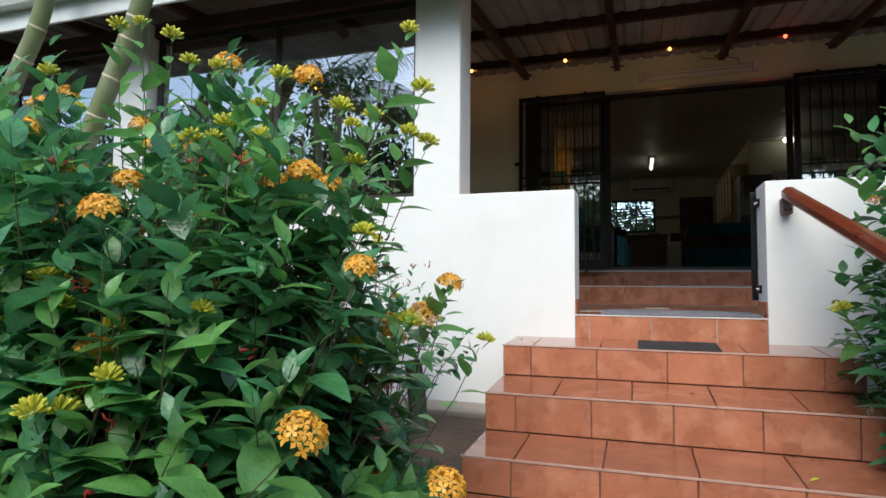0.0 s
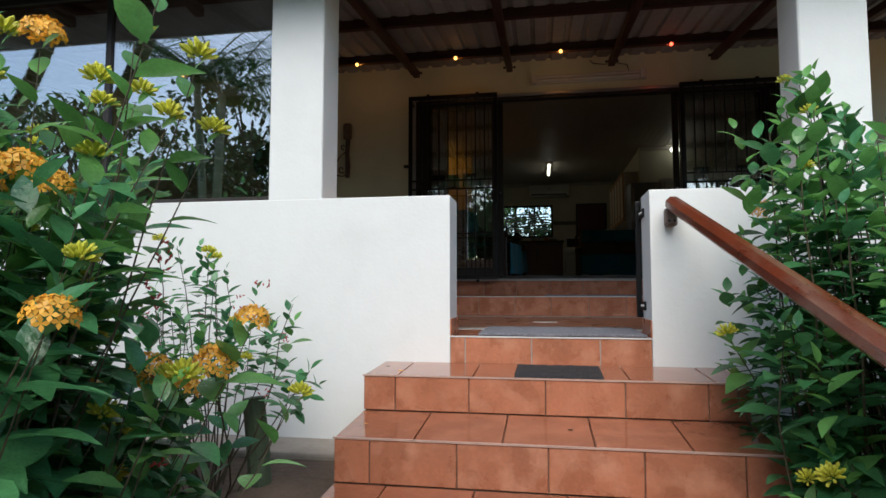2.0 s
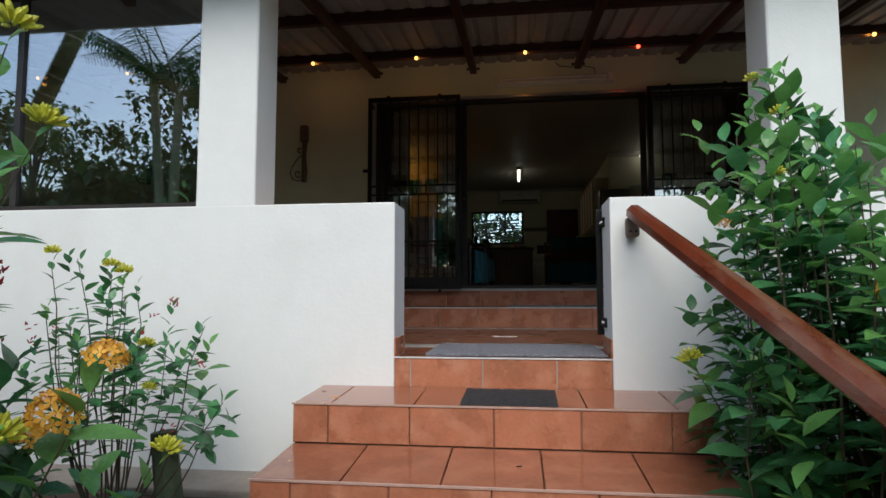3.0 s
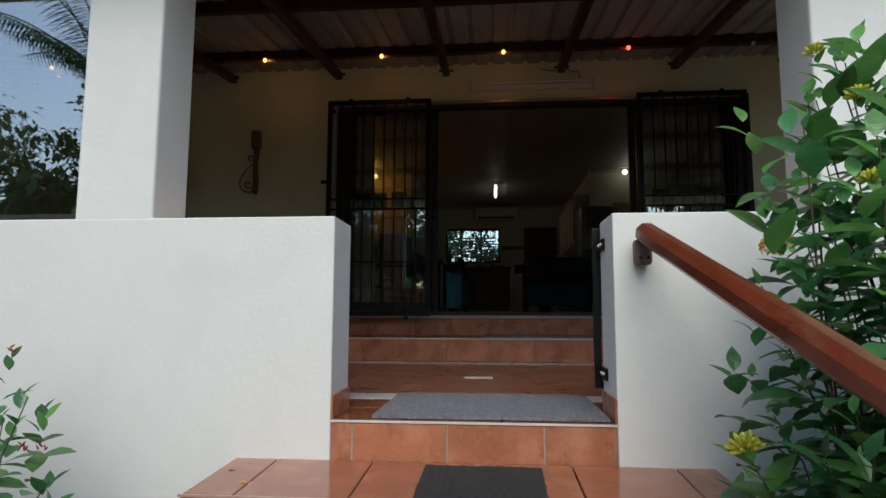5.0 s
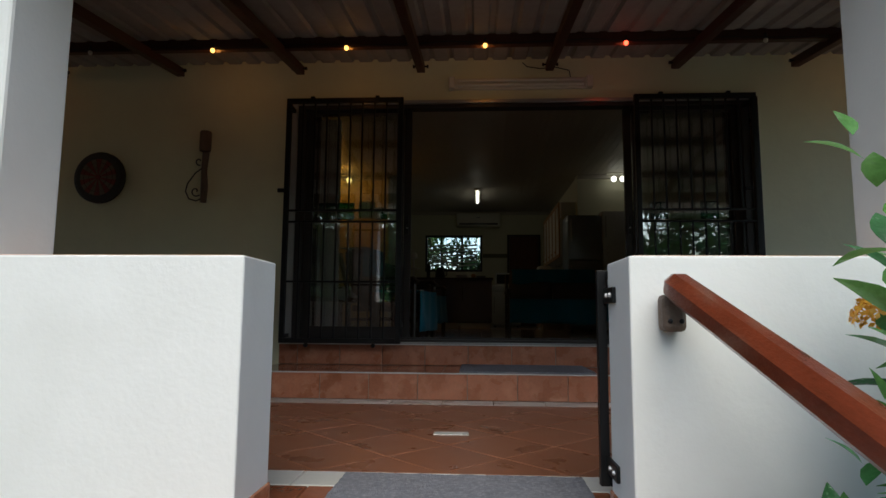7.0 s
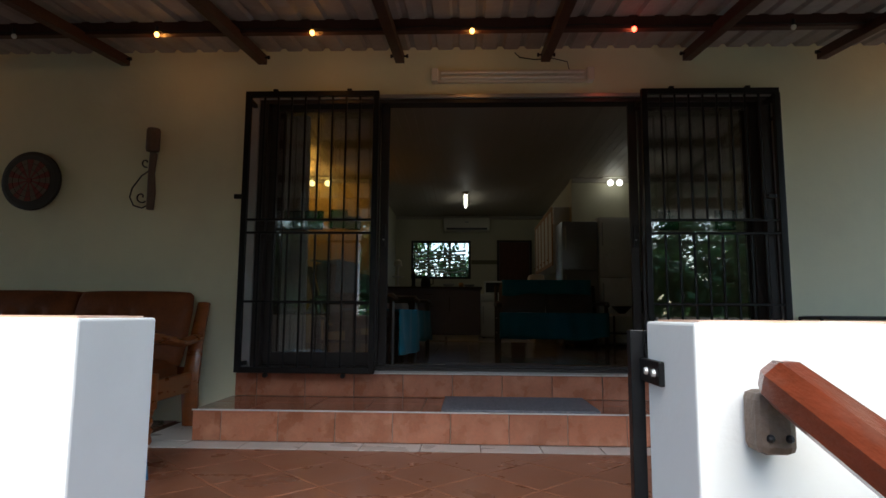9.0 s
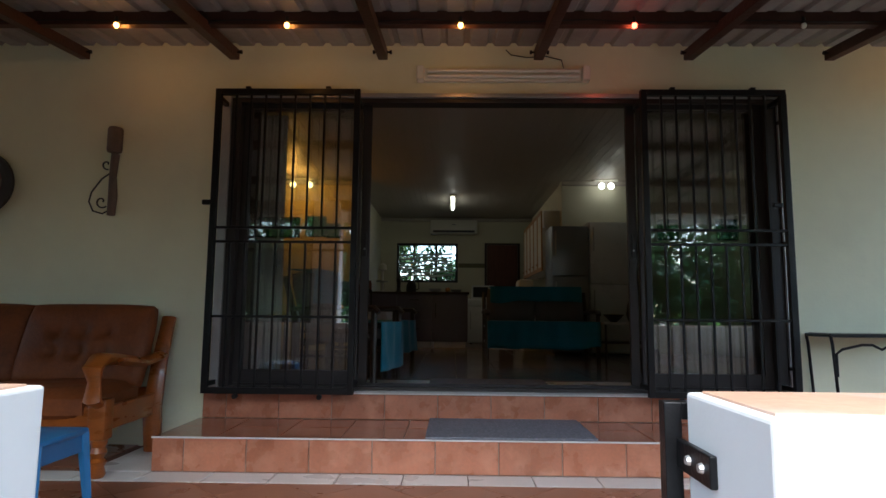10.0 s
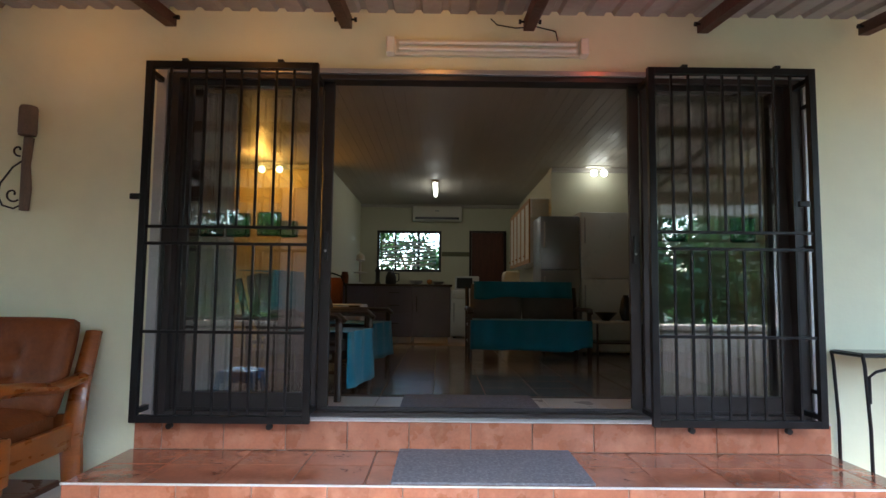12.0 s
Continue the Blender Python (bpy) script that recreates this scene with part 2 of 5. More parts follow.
def tube(bm, pts, r, sides=8, cap=True, flat=None):
    """A tube through points, radius r (one or one a point); flat: (a, b) scales its section."""
    pts = [Vector(p) for p in pts]
    rs = r if isinstance(r, (list, tuple)) else [r] * len(pts)
    rings, up0 = [], None
    for i, p in enumerate(pts):
        d = (pts[min(i + 1, len(pts) - 1)] - pts[max(i - 1, 0)]).normalized()
        if up0 is None:
            up0 = Vector((0, 0, 1)) if abs(d.z) < 0.9 else Vector((1, 0, 0))
        s = d.cross(up0).normalized()
        u = s.cross(d).normalized()
        up0 = u
        a, b = flat or (1, 1)
        rings.append([bm.verts.new(p + (s * math.cos(k * 2 * math.pi / sides + math.pi / sides) * a + u * math.sin(k * 2 * math.pi / sides + math.pi / sides) * b) * rs[i]) for k in range(sides)])
    for q, w in zip(rings, rings[1:]):
        for k in range(sides):
            bm.faces.new((q[k], q[(k + 1) % sides], w[(k + 1) % sides], w[k]))
    if cap:
        bm.faces.new(rings[0][::-1])
        bm.faces.new(rings[-1])
    return rings


def lathe(bm, profile, at=(0, 0, 0), sides=16, m=None):
    """A turned shape from (radius, height) pairs."""
    rings, allv = [], []
    for r, z in profile:
        ring = [bm.verts.new((at[0] + r * math.cos(k * 2 * math.pi / sides), at[1] + r * math.sin(k * 2 * math.pi / sides), at[2] + z)) for k in range(sides)]
        rings.append(ring)
        allv += ring
    for q, w in zip(rings, rings[1:]):
        for k in range(sides):
            bm.faces.new((q[k], q[(k + 1) % sides], w[(k + 1) % sides], w[k]))
    bm.faces.new(rings[0][::-1])
    bm.faces.new(rings[-1])
    if m:
        bmesh.ops.transform(bm, matrix=m, verts=allv)


def ball(bm, at, r, u=12, v=8, squash=(1, 1, 1)):
    bmesh.ops.create_uvsphere(bm, u_segments=u, v_segments=v, radius=r, matrix=Matrix.Translation(at) @ Matrix.Diagonal((*squash, 1)))


def pad(bm, x0, x1, y0, y1, z0, z1, puff=0.03, nx=10, ny=8, wave=0.0, seed=0, m=None):
    """A cushion: a rounded box whose broad faces bulge."""
    cx, cy, cz = (x0 + x1) / 2, (y0 + y1) / 2, (z0 + z1) / 2
    hx, hy, hz = (x1 - x0) / 2, (y1 - y0) / 2, (z1 - z0) / 2
    t = bmesh.ops.create_grid(bm, x_segments=nx, y_segments=ny, size=1)
    top = t["verts"]
    low = []
    for v in top:
        u, w = v.co.x, v.co.y
        k = (1 - abs(u) ** 6) * (1 - abs(w) ** 6)
        b = noise.noise(Vector((u * 2 + seed, w * 2, seed))) * wave
        v.co = Vector((cx + u * hx * (1 - 0.04 * abs(w) ** 4), cy + w * hy * (1 - 0.04 * abs(u) ** 4), cz + (hz * 0.6 + (hz * 0.4 + puff) * k ** 0.5) + b * k))
    g = bmesh.ops.duplicate(bm, geom=top + list({f for v in top for f in v.link_faces}))
    for e in g["geom"]:
        if isinstance(e, bmesh.types.BMVert):
            e.co.z = 2 * cz - e.co.z
            low.append(e)
    for e in g["geom"]:
        if isinstance(e, bmesh.types.BMFace):
            e.normal_flip()
    both = top + low
    edge = [e for v in both for e in v.link_edges if e.is_boundary]
    bmesh.ops.bridge_loops(bm, edges=list(set(edge)))
    if m:
        bmesh.ops.transform(bm, matrix=m, verts=both)


def mesh_of(name, bm, mat, smooth=False):
    me = bpy.data.meshes.new(name)
    bmesh.ops.recalc_face_normals(bm, faces=bm.faces)
    bm.to_mesh(me)
    bm.free()
    me.materials.append(mat)
    if smooth:
        me.shade_smooth()
        try:
            me.set_sharp_from_angle(angle=radians(40))
        except AttributeError:
            pass
    return me


def part(name, bm, mat, parent=None, label="", smooth=False):
    ob = new(name, mesh_of(name, bm, mat, smooth))
    ob.parent = parent
    if label:
        ob["label"] = label
    return ob


def thing(name, at, label, category, turn=0.0, group="", kind=""):
    ob = new(name)
    ob.empty_display_size = 0.1
    ob.matrix_world = pose(*at, 0, 0, turn)
    return tagged(ob, label, category, group, kind)


def boxes(name, rows, mat, parent=None, label="", bevel=0.0, smooth=False):
    bm = bmesh.new()
    for r in rows:
        box(bm, *r, bevel=bevel)
    return part(name, bm, mat, parent, label, smooth)


def structure(name, rows, mat, label, category, bevel=0.0):
    ob = boxes(name, rows, mat, None, "", bevel)
    return tagged(ob, label, category, kind="structure")


_tiles = {}


def tile(w, d, t, mat, parent, at, rx=0, ry=0, rz=0, name="tile", bev=0.003):
    """One tile, w by d and t thick, its top at z = 0 of its own frame; alike tiles share a mesh."""
    key = (round(w, 3), round(d, 3), round(t, 3), mat.name)
    if key not in _tiles:
        bm = bmesh.new()
        low = [bm.verts.new((sx * w / 2, sy * d / 2, -t)) for sx, sy in ((-1, -1), (1, -1), (1, 1), (-1, 1))]
        mid = [bm.verts.new((sx * w / 2, sy * d / 2, -bev)) for sx, sy in ((-1, -1), (1, -1), (1, 1), (-1, 1))]
        top = [bm.verts.new((sx * (w / 2 - bev), sy * (d / 2 - bev), 0)) for sx, sy in ((-1, -1), (1, -1), (1, 1), (-1, 1))]
        for a, b in ((low, mid), (mid, top)):
            for k in range(4):
                bm.faces.new((a[k], a[(k + 1) % 4], b[(k + 1) % 4], b[k]))
        bm.faces.new(top)
        bm.faces.new(low[::-1])
        _tiles[key] = mesh_of("tile", bm, mat)
    ob = new(name, _tiles[key])
    ob.parent = parent
    ob.matrix_basis = pose(*at, rx + random.uniform(-.15, .15), ry + random.uniform(-.15, .15), rz)
    return ob


# ---------------------------------------------------------------- levels and lines of the plan
FRONT, BACK = 3.69, 3.965      # outer and inner face of the low front wall
WTOP = 0.81                   # top of the low wall
HOUSE = 7.22                   # face of the house wall
GX0, GX1 = 1.254, 2.358        # gateway
SX0, SX1 = 0.875, 2.71         # outer steps
PLATZ, SILL = 0.20, 0.385      # platform and door sill
X_W, X_E = -8.0, 6.56           # ends of the verandah
# outer treads: level at the front, level at the back, front edge
RISE = [(-0.168, -0.150, 3.27), (-0.376, -0.345, 2.84), (-0.587, -0.570, 2.41), (-0.785, -0.750, 2.00), (-0.980, -0.950, 1.59)]
GROUND = -1.15


def roof_z(y):
    return 1.996 + 0.115 * y


# ---------------------------------------------------------------- ground
def ground_level(x, y):
    if y > 6:
        return -0.62
    t = min(1, max(0, (y - 1.3) / 2.1))
    return -1.15 + (0.53 * t * t * (3 - 2 * t))


def make_ground():
    bm = bmesh.new()
    xs = sorted(set([-900, -200, -60, -25] + [round(-14 + i * 0.5, 2) for i in range(57)] + [25, 60, 200, 900]))
    ys = sorted(set([-900, -200, -60, -30] + [round(-18 + i * 0.5, 2) for i in range(60)] + [20, 40, 60, 200, 900]))
    grid = [[bm.verts.new((x, y, ground_level(x, y) + (0.03 * noise.noise(Vector((x * 1.3, y * 1.3, 0))) if abs(x) < 20 and -20 < y < 3.4 else 0))) for y in ys] for x in xs]
    for i in range(len(xs) - 1):
        for j in range(len(ys) - 1):
            bm.faces.new((grid[i][j], grid[i + 1][j], grid[i + 1][j + 1], grid[i][j + 1]))
    ob = part("ground", bm, SOIL, smooth=True)
    tagged(ob, "damp dark brown garden soil around the house", "ground", kind="structure")
    bm = bmesh.new()
    v = []
    for x in (-30, 30):
        for y in (-30, -1.4):
            for z in (-1.3, -1.105):
                v.append((x, y, z))
    box(bm, -30, 30, -30, -1.4, -1.3, -1.105)
    tagged(part("lawn", bm, GRASS), "green mown lawn in front of the garden trees", "lawn", kind="structure")
    structure("pavement", [(0.4, 3.2, -1.35, 1.62, -1.3, -1.11)], CONCRETE, "worn grey concrete path leading to the steps", "path", 0.01)
    structure("plinth", [(X_W, SX0, 3.36, FRONT, -0.7, -0.60), (SX1, X_E, 3.36, FRONT, -0.7, -0.60)], CONCRETE,
              "stained concrete apron along the foot of the white wall", "apron", 0.015)


make_ground()


# ---------------------------------------------------------------- low front wall, pillars, beam
structure("wall_front", [(X_W, GX0, FRONT, BACK, -1.2, WTOP)], WHITE, "low white plastered verandah wall beside the steps", "wall", 0.006)
structure("wall_front", [(GX1, X_E, FRONT, BACK, -1.2, WTOP)], WHITE, "low white plastered verandah wall with a handrail", "wall", 0.006)
structure("wall_coping", [(X_W, 0.12, FRONT + .05, BACK - .03, WTOP, WTOP + .004), (.476, GX0 - .02, FRONT + .03, BACK - .02, WTOP, WTOP + .004),
                          (GX1 + .02, 3.145, FRONT + .03, BACK - .02, WTOP, WTOP + .004), (3.52, X_E, FRONT + .03, BACK - .02, WTOP, WTOP + .004)],
          WALLTOP, "worn reddish painted top of the low wall", "coping")
PILLARS = [-5.7, -2.66, 0.128, 3.145, 6.18]
for px in PILLARS:
    structure("pillar", [(px, px + .345, FRONT + .001, BACK - .001, WTOP - .02, roof_z(3.8) - 0.02)], WHITE, "square white plastered verandah pillar", "pillar", 0.012)
structure("roof_beam", [(X_W, X_E, FRONT + .06, BACK - .06, roof_z(3.8) - 0.13, roof_z(3.8) - .002)], RAFTER, "dark stained front roof beam on the pillars", "beam", 0.01)

# ---------------------------------------------------------------- house wall with the wide door opening
DX0, DX1, DTOP = 0.27, 4.36, 2.55
for row in ((X_W, DX0, HOUSE, HOUSE + .22, -.7, 3.3), (DX1, 9.0, HOUSE, HOUSE + .22, -.7, 3.3), (DX0, DX1, HOUSE, HOUSE + .10, DTOP, 3.3), (DX0, DX1, HOUSE + .101, HOUSE + .22, DTOP + .08, 3.3),
            (DX0, DX1, HOUSE, HOUSE + .22, -.7, SILL - .01)):
    structure("wall_house", [row], CREAM, "cream plastered house wall of the verandah", "wall")
for x in (X_W, X_E - .26):
    structure("wall_end", [(x, x + .255, BACK + .001, HOUSE - .001, -.7, WTOP)], WHITE, "low white wall at the open end of the verandah", "wall", .01)


# ---------------------------------------------------------------- roof
def make_roof():
    bm = bmesh.new()
    step, amp = 0.177, 0.024
    n = int((X_E + 1 - X_W) / step)
    prof = ((0, 0), (0.30, 0), (0.40, 1), (0.62, 1), (0.72, 0))
    cols = []
    for i in range(n):
        for u, h in prof:
            x = X_W - .3 + (i + u) * step
            cols.append([bm.verts.new((x, y, roof_z(y) + .145 + h * amp)) for y in (3.2, 5.3, HOUSE)] )
    for a, b in zip(cols, cols[1:]):
        for j in range(2):
            bm.faces.new((a[j], b[j], b[j + 1], a[j + 1]))
    ob = part("roof", bm, SHEET)
    sol = ob.modifiers.new("thick", "SOLIDIFY")
    sol.thickness = 0.007
    tagged(ob, "grey corrugated fibre cement verandah roof sheets", "roof", kind="structure")
    structure("roof", [(X_W - .3, 9.0, HOUSE + .0, 16.0, 3.3, 3.4)], SHEET, "grey roof over the house", "roof")
    for x in (-7.5, -6.38, -5.27, -4.15, -3.04, -1.93, -.81, .32, 1.43, 2.585, 3.69, 4.72, 5.85):
        b = thing("rafter", (x, 0, 0), "dark stained timber rafter under the roof sheets with a bolted end", "rafter", group="rafters")
        bm = bmesh.new()
        vs = box(bm, -.035, .035, 3.24, 7.14, 0, 0.075, bevel=0.004)
        for v in vs:
            v.co.z += roof_z(v.co.y)
        part("timber", bm, RAFTER, b)
        bm = bmesh.new()
        tube(bm, [(-.065, 7.09, roof_z(7.09) + .045), (.065, 7.09, roof_z(7.09) + .045)], .008, 6)
        tube(bm, [(-.07, 7.09, roof_z(7.09) + .045), (-.055, 7.09, roof_z(7.09) + .045)], .016, 6)
        tube(bm, [(.055, 7.09, roof_z(7.09) + .045), (.07, 7.09, roof_z(7.09) + .045)], .016, 6)
        part("bolt", bm, IRON, b)
    for y in (6.60, 5.47, 4.35, 3.33):
        structure("purlin", [(X_W, X_E, y - .03, y + .03, roof_z(y) + .05, roof_z(y) + .145)], RAFTER, "dark stained roof purlin lying across the rafters", "purlin", 0.004)
    structure("fascia", [(X_W - .3, X_E + .3, 3.175, 3.20, 2.245, 2.50)], FASCIA, "white painted fascia board at the roof edge", "fascia", 0.004)
    bm = bmesh.new()
    prof = [(0.0, .14), (0.0, 0.0), (-.10, 0.0), (-.125, .05), (-.125, .13), (-.115, .13), (-.115, .055), (-.095, .01), (-.01, .01), (-.01, .14)]
    rows = [[bm.verts.new((x, 3.173 + a, 2.40 + b)) for a, b in prof] for x in (X_W - .3, X_E + .3)]
    for k in range(len(prof) - 1):
        bm.faces.new((rows[0][k], rows[1][k], rows[1][k + 1], rows[0][k + 1]))
    tagged(part("gutter", bm, FASCIA), "white metal rain gutter along the roof edge", "gutter", kind="structure")


make_roof()


# ---------------------------------------------------------------- verandah floor, steps, platform (bodies; tiles at the end)
floor = structure("floor", [(X_W, GX0, BACK, HOUSE, -.3, -.010), (GX1, X_E, BACK, HOUSE, -.3, -.010), (GX0, GX1, FRONT + .012, HOUSE, -.3, -.010)], material("dark_floor_grout", (0.15, 0.068, 0.045), 0.9, 0.2, 8, 0.3, 80),
                  "red tiled verandah floor", "floor")
steps = structure("outer_steps", [(SX0 + .009, SX1 - .009, y + .010, FRONT - .001 if i == 0 else RISE[i - 1][2] + .02, -1.2, z - .012) for i, (z, zb_, y) in enumerate(RISE)], STEPGROUT,
                  "flight of glazed terracotta tiled steps up to the verandah", "steps")
gate_step = structure("gateway_step", [(GX0 + .002, GX1 - .002, FRONT + .004, FRONT + .0115, -.3, -.011)], GROUT, "tiled riser of the gateway step", "step")
PX0, PX1, PY0 = 0.18, 4.42, 6.515
platform = structure("door_platform", [(PX0 + .01, PX1 - .01, PY0 + .01, HOUSE - .002, -.05, PLATZ - .010)], GROUT, "terracotta tiled platform below the sliding doors", "step")
sill_body = structure("door_sill", [(DX0 - .06, DX1 + .06, 7.175, HOUSE - .001, PLATZ - .05, SILL - .012)], GROUT, "terracotta tiled riser below the door sill", "step")


# ---------------------------------------------------------------- sliding door
def make_doors():
    fr = thing("sliding_door_frame", (0, 0, 0), "wide bronze aluminium sliding door standing open in the cream wall", "sliding door")
    boxes("outer_trim", [(DX0 - .03, DX0 + .03, 7.16, 7.235, SILL, DTOP + .02), (DX1 - .03, DX1 + .03, 7.16, 7.235, SILL, DTOP + .02),
                         (DX0 + .03, DX1 - .03, 7.16, 7.235, DTOP - .01, DTOP + .02), (DX0 + .03, DX1 - .03, 7.16, 7.235, SILL - .006, SILL + .012)], GREYAL, fr, "pale grey aluminium surround", .002)
    boxes("head", [(DX0 + .03, DX1 - .03, 7.18, 7.215, DTOP - .045, DTOP - .012), (DX0 + .03, DX1 - .03, 7.216, 7.36, DTOP - .022, DTOP - .002)], BRONZE, fr, "dark bronze head rail", .003)
    boxes("track", [(DX0 + .03, DX1 - .03, 7.19, 7.37, SILL + .013, SILL + .035), (DX0 + .03, DX1 - .03, 7.255, 7.265, SILL + .036, SILL + .05), (DX0 + .03, DX1 - .03, 7.31, 7.32, SILL + .036, SILL + .05)], BRONZE, fr, "dark bronze floor track", .001)
    boxes("jamb", [(DX0 + .031, DX0 + .10, 7.18, 7.36, SILL + .036, DTOP - .046)], BRONZE, fr)
    boxes("jamb", [(DX1 - .10, DX1 - .031, 7.18, 7.36, SILL + .036, DTOP - .046)], BRONZE, fr)
    z0, z1 = SILL + .052, DTOP - .024
    for x0, x1, y, side in ((DX0 + .10, 1.27, 7.265, 0), (3.33, DX1 - .10, 7.265, 0), (DX0 + .14, 1.336, 7.315, 1), (3.262, DX1 - .14, 7.315, -1)):
        d = thing("sliding_door_panel", ((x0 + x1) / 2, y, z0), "bronze framed glass sliding door panel" + (" slid back behind the fixed pane" if side else " fixed at the side"), "sliding door", group="door panels")
        w = (x1 - x0) / 2
        h = z1 - z0
        boxes("stile", [(-w, -w + .065, -.018, .018, 0, h), (w - .065, w, -.018, .018, 0, h)], BRONZE, d, "", .002)
        boxes("rail", [(-w + .065, w - .065, -.018, .018, 0, .09), (-w + .065, w - .065, -.018, .018, h - .045, h)], BRONZE, d, "", .002)
        g = boxes("pane", [(-w + .06, w - .06, -.003, .003, .085, h - .035)], DOORGLASS, d, "lightly tinted reflecting glass")
        g.visible_shadow = False
        if side:
            bm = bmesh.new()
            xx = side * (w - .032)
            box(bm, xx - .014, xx + .014, -.034, -.018, .92, 1.10, bevel=.004)
            part("handle", bm, BLACKP, d, "black pull handle")
            bm = bmesh.new()
            lathe(bm, [(.008, 0), (.008, .006)], sides=10, m=Matrix.Translation((xx, -.033, .98)) @ Matrix.Rotation(radians(90), 4, "X"))
            part("lock", bm, GREYAL, d)


make_doors()


def make_security_gate(x0, x1, latch_side):
    g = thing("security_gate", (x0, 7.01, .390), "black steel sliding burglar gate standing open before the glass door", "security gate", group="security gates")
    w, h, s = x1 - x0, 2.148, .042
    boxes("frame", [(0, s, -.02, .02, 0, h), (w - s, w, -.02, .02, 0, h), (s, w - s, -.02, .02, 0, s), (s, w - s, -.02, .02, h - s, h)], IRON, g, "", .003)
    for z in (.522, 1.042, 1.142):
        boxes("crossbar", [(s, w - s, -.011, .011, z - .009, z + .009)], IRON, g, "", .002)
    n = 9
    for i in range(1, n):
        x = s + (w - 2 * s) * i / n
        bm = bmesh.new()
        for a, b in ((s, .513), (.531, 1.033), (1.151, h - s)):
            box(bm, x - .007, x + .007, -.007, .007, a, b, bevel=.001)
        part("bar", bm, IRON, g)
    for i in (2, 7):
        x = w * i / 9
        bm = bmesh.new()
        box(bm, x - .018, x + .018, -.02, .02, h, h + .018, bevel=.005)
        part("top_guide", bm, IRON, g)
        bm = bmesh.new()
        tube(bm, [(x, -.014, -.018), (x, .014, -.018)], .018, 10)
        part("wheel", bm, IRON, g)
    for x in (.02, w - .02):
        for z in (.06, h - .06):
            boxes("wall_spacer", [(x - .015, x + .015, .021, .187, z - .015, z + .015)], IRON, g)
    bm = bmesh.new()
    xx = -.035 if latch_side < 0 else w - .11
    box(bm, xx - .02, xx + .045, -.03, -.005, 1.30, 1.335, bevel=.006)
    part("latch", bm, IRON, g)
    return g


make_security_gate(.25, 1.29, -1)
make_security_gate(3.285, 4.305, 1)


def make_gate_post(x):
    """The fixed post beside the gate, held off the wall by three lugs."""
    p = thing("gate_post", (x, 7.075, .40), "slim black steel gate post bolted to the cream wall", "gate post", group="gate posts")
    boxes("upright", [(-.014, .014, -.014, .014, 0, 2.13)], IRON, p, "", .002)
    for z in (.18, 1.06, 1.95):
        boxes("lug", [(-.012, .012, .015, .143, z - .012, z + .012)], IRON, p)
        bm = bmesh.new()
        ball(bm, (0, -.018, z), .011, 8, 6)
        part("bolt", bm, IRON, p)


make_gate_post(4.335)


# low side gate folded back at the gateway
def make_side_gate():
    g = thing("low_gate", (GX1 - .03, BACK + .035, .10), "black steel low gate folded back flat against the wall", "gate")
    boxes("frame", [(.0, .03, -.015, .015, 0, .69), (.83, .86, -.015, .015, 0, .69), (.03, .83, -.015, .015, 0, .03), (.03, .83, -.015, .015, .66, .69)], IRON, g, "", .002)
    for i in range(1, 8):
        x = .03 + .8 * i / 8
        boxes("bar", [(x - .006, x + .006, -.006, .006, .03, .66)], IRON, g)
    for z in (.045, .58):
        bm = bmesh.new()
        box(bm, .018, .030, -.15, -.016, z, z + .05, bevel=.003)
        part("hinge_plate", bm, IRON, g, "black hinge plate with bolts")
        for yy in (-.12, -.07):
            bm = bmesh.new()
            lathe(bm, [(.009, 0), (.007, .006)], sides=8, m=Matrix.Translation((.018, yy, z + .025)) @ Matrix.Rotation(radians(-90), 4, "Y"))
            part("bolt", bm, GREYAL, g)


make_side_gate()


# ---------------------------------------------------------------- handrail
def make_handrail():
    h = thing("handrail", (2.46, 3.60, .718), "red-brown varnished wooden handrail sloping down beside the steps", "handrail")
    bm = bmesh.new()
    a, b = Vector((0, 0, 0)), Vector((.22, -2.25, -.85))
    d = (b - a)
    tube(bm, [a - d * .008, a + d * .002, a + d * .5, b], [.032, .041, .041, .041], 8, flat=(1.0, 1.0))
    part("rail", bm, RAILWOOD, h, smooth=False)
    bm = bmesh.new()
    box(bm, -.031, .031, .020, .086, -.118, -.018, bevel=.014)
    part("bracket", bm, BRACKET, h, "grey weathered bracket bolted to the wall")
    for x in (-.015, .015):
        bm = bmesh.new()
        ball(bm, (x, .020, -.09), .007, 8, 6)
        part("bolt", bm, IRON, h)
    bm = bmesh.new()
    tube(bm, [b - d * .06 + Vector((0, 0, -.02)), (b - d * .06) + Vector((0, 0, -.91))], .035, 8)
    part("post", bm, RAILWOOD, h)


make_handrail()


# ---------------------------------------------------------------- interior shell
IN_Y = HOUSE + .22
structure("interior_floor", [(-4.2, 5.9, IN_Y - .2, 15.7, SILL - .3, SILL - .006)], GROUT, "grey tiled floor of the living room and kitchen", "floor")
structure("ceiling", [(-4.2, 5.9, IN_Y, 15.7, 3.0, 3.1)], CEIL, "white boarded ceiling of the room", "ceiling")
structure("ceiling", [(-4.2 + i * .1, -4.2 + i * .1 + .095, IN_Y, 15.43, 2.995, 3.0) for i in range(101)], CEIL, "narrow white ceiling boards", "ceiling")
structure("wall_west", [(-4.4, -4.2, IN_Y, 11.9, .1, 3.1)], LAMPLITWALL, "cream side wall of the room, coloured orange as if lamplit", "wall")
structure("wall_dining", [(-4.4, .42, 11.9, 12.1, .1, 3.1)], LAMPLITWALL, "cream wall behind the dining table, coloured orange as if lamplit", "wall")
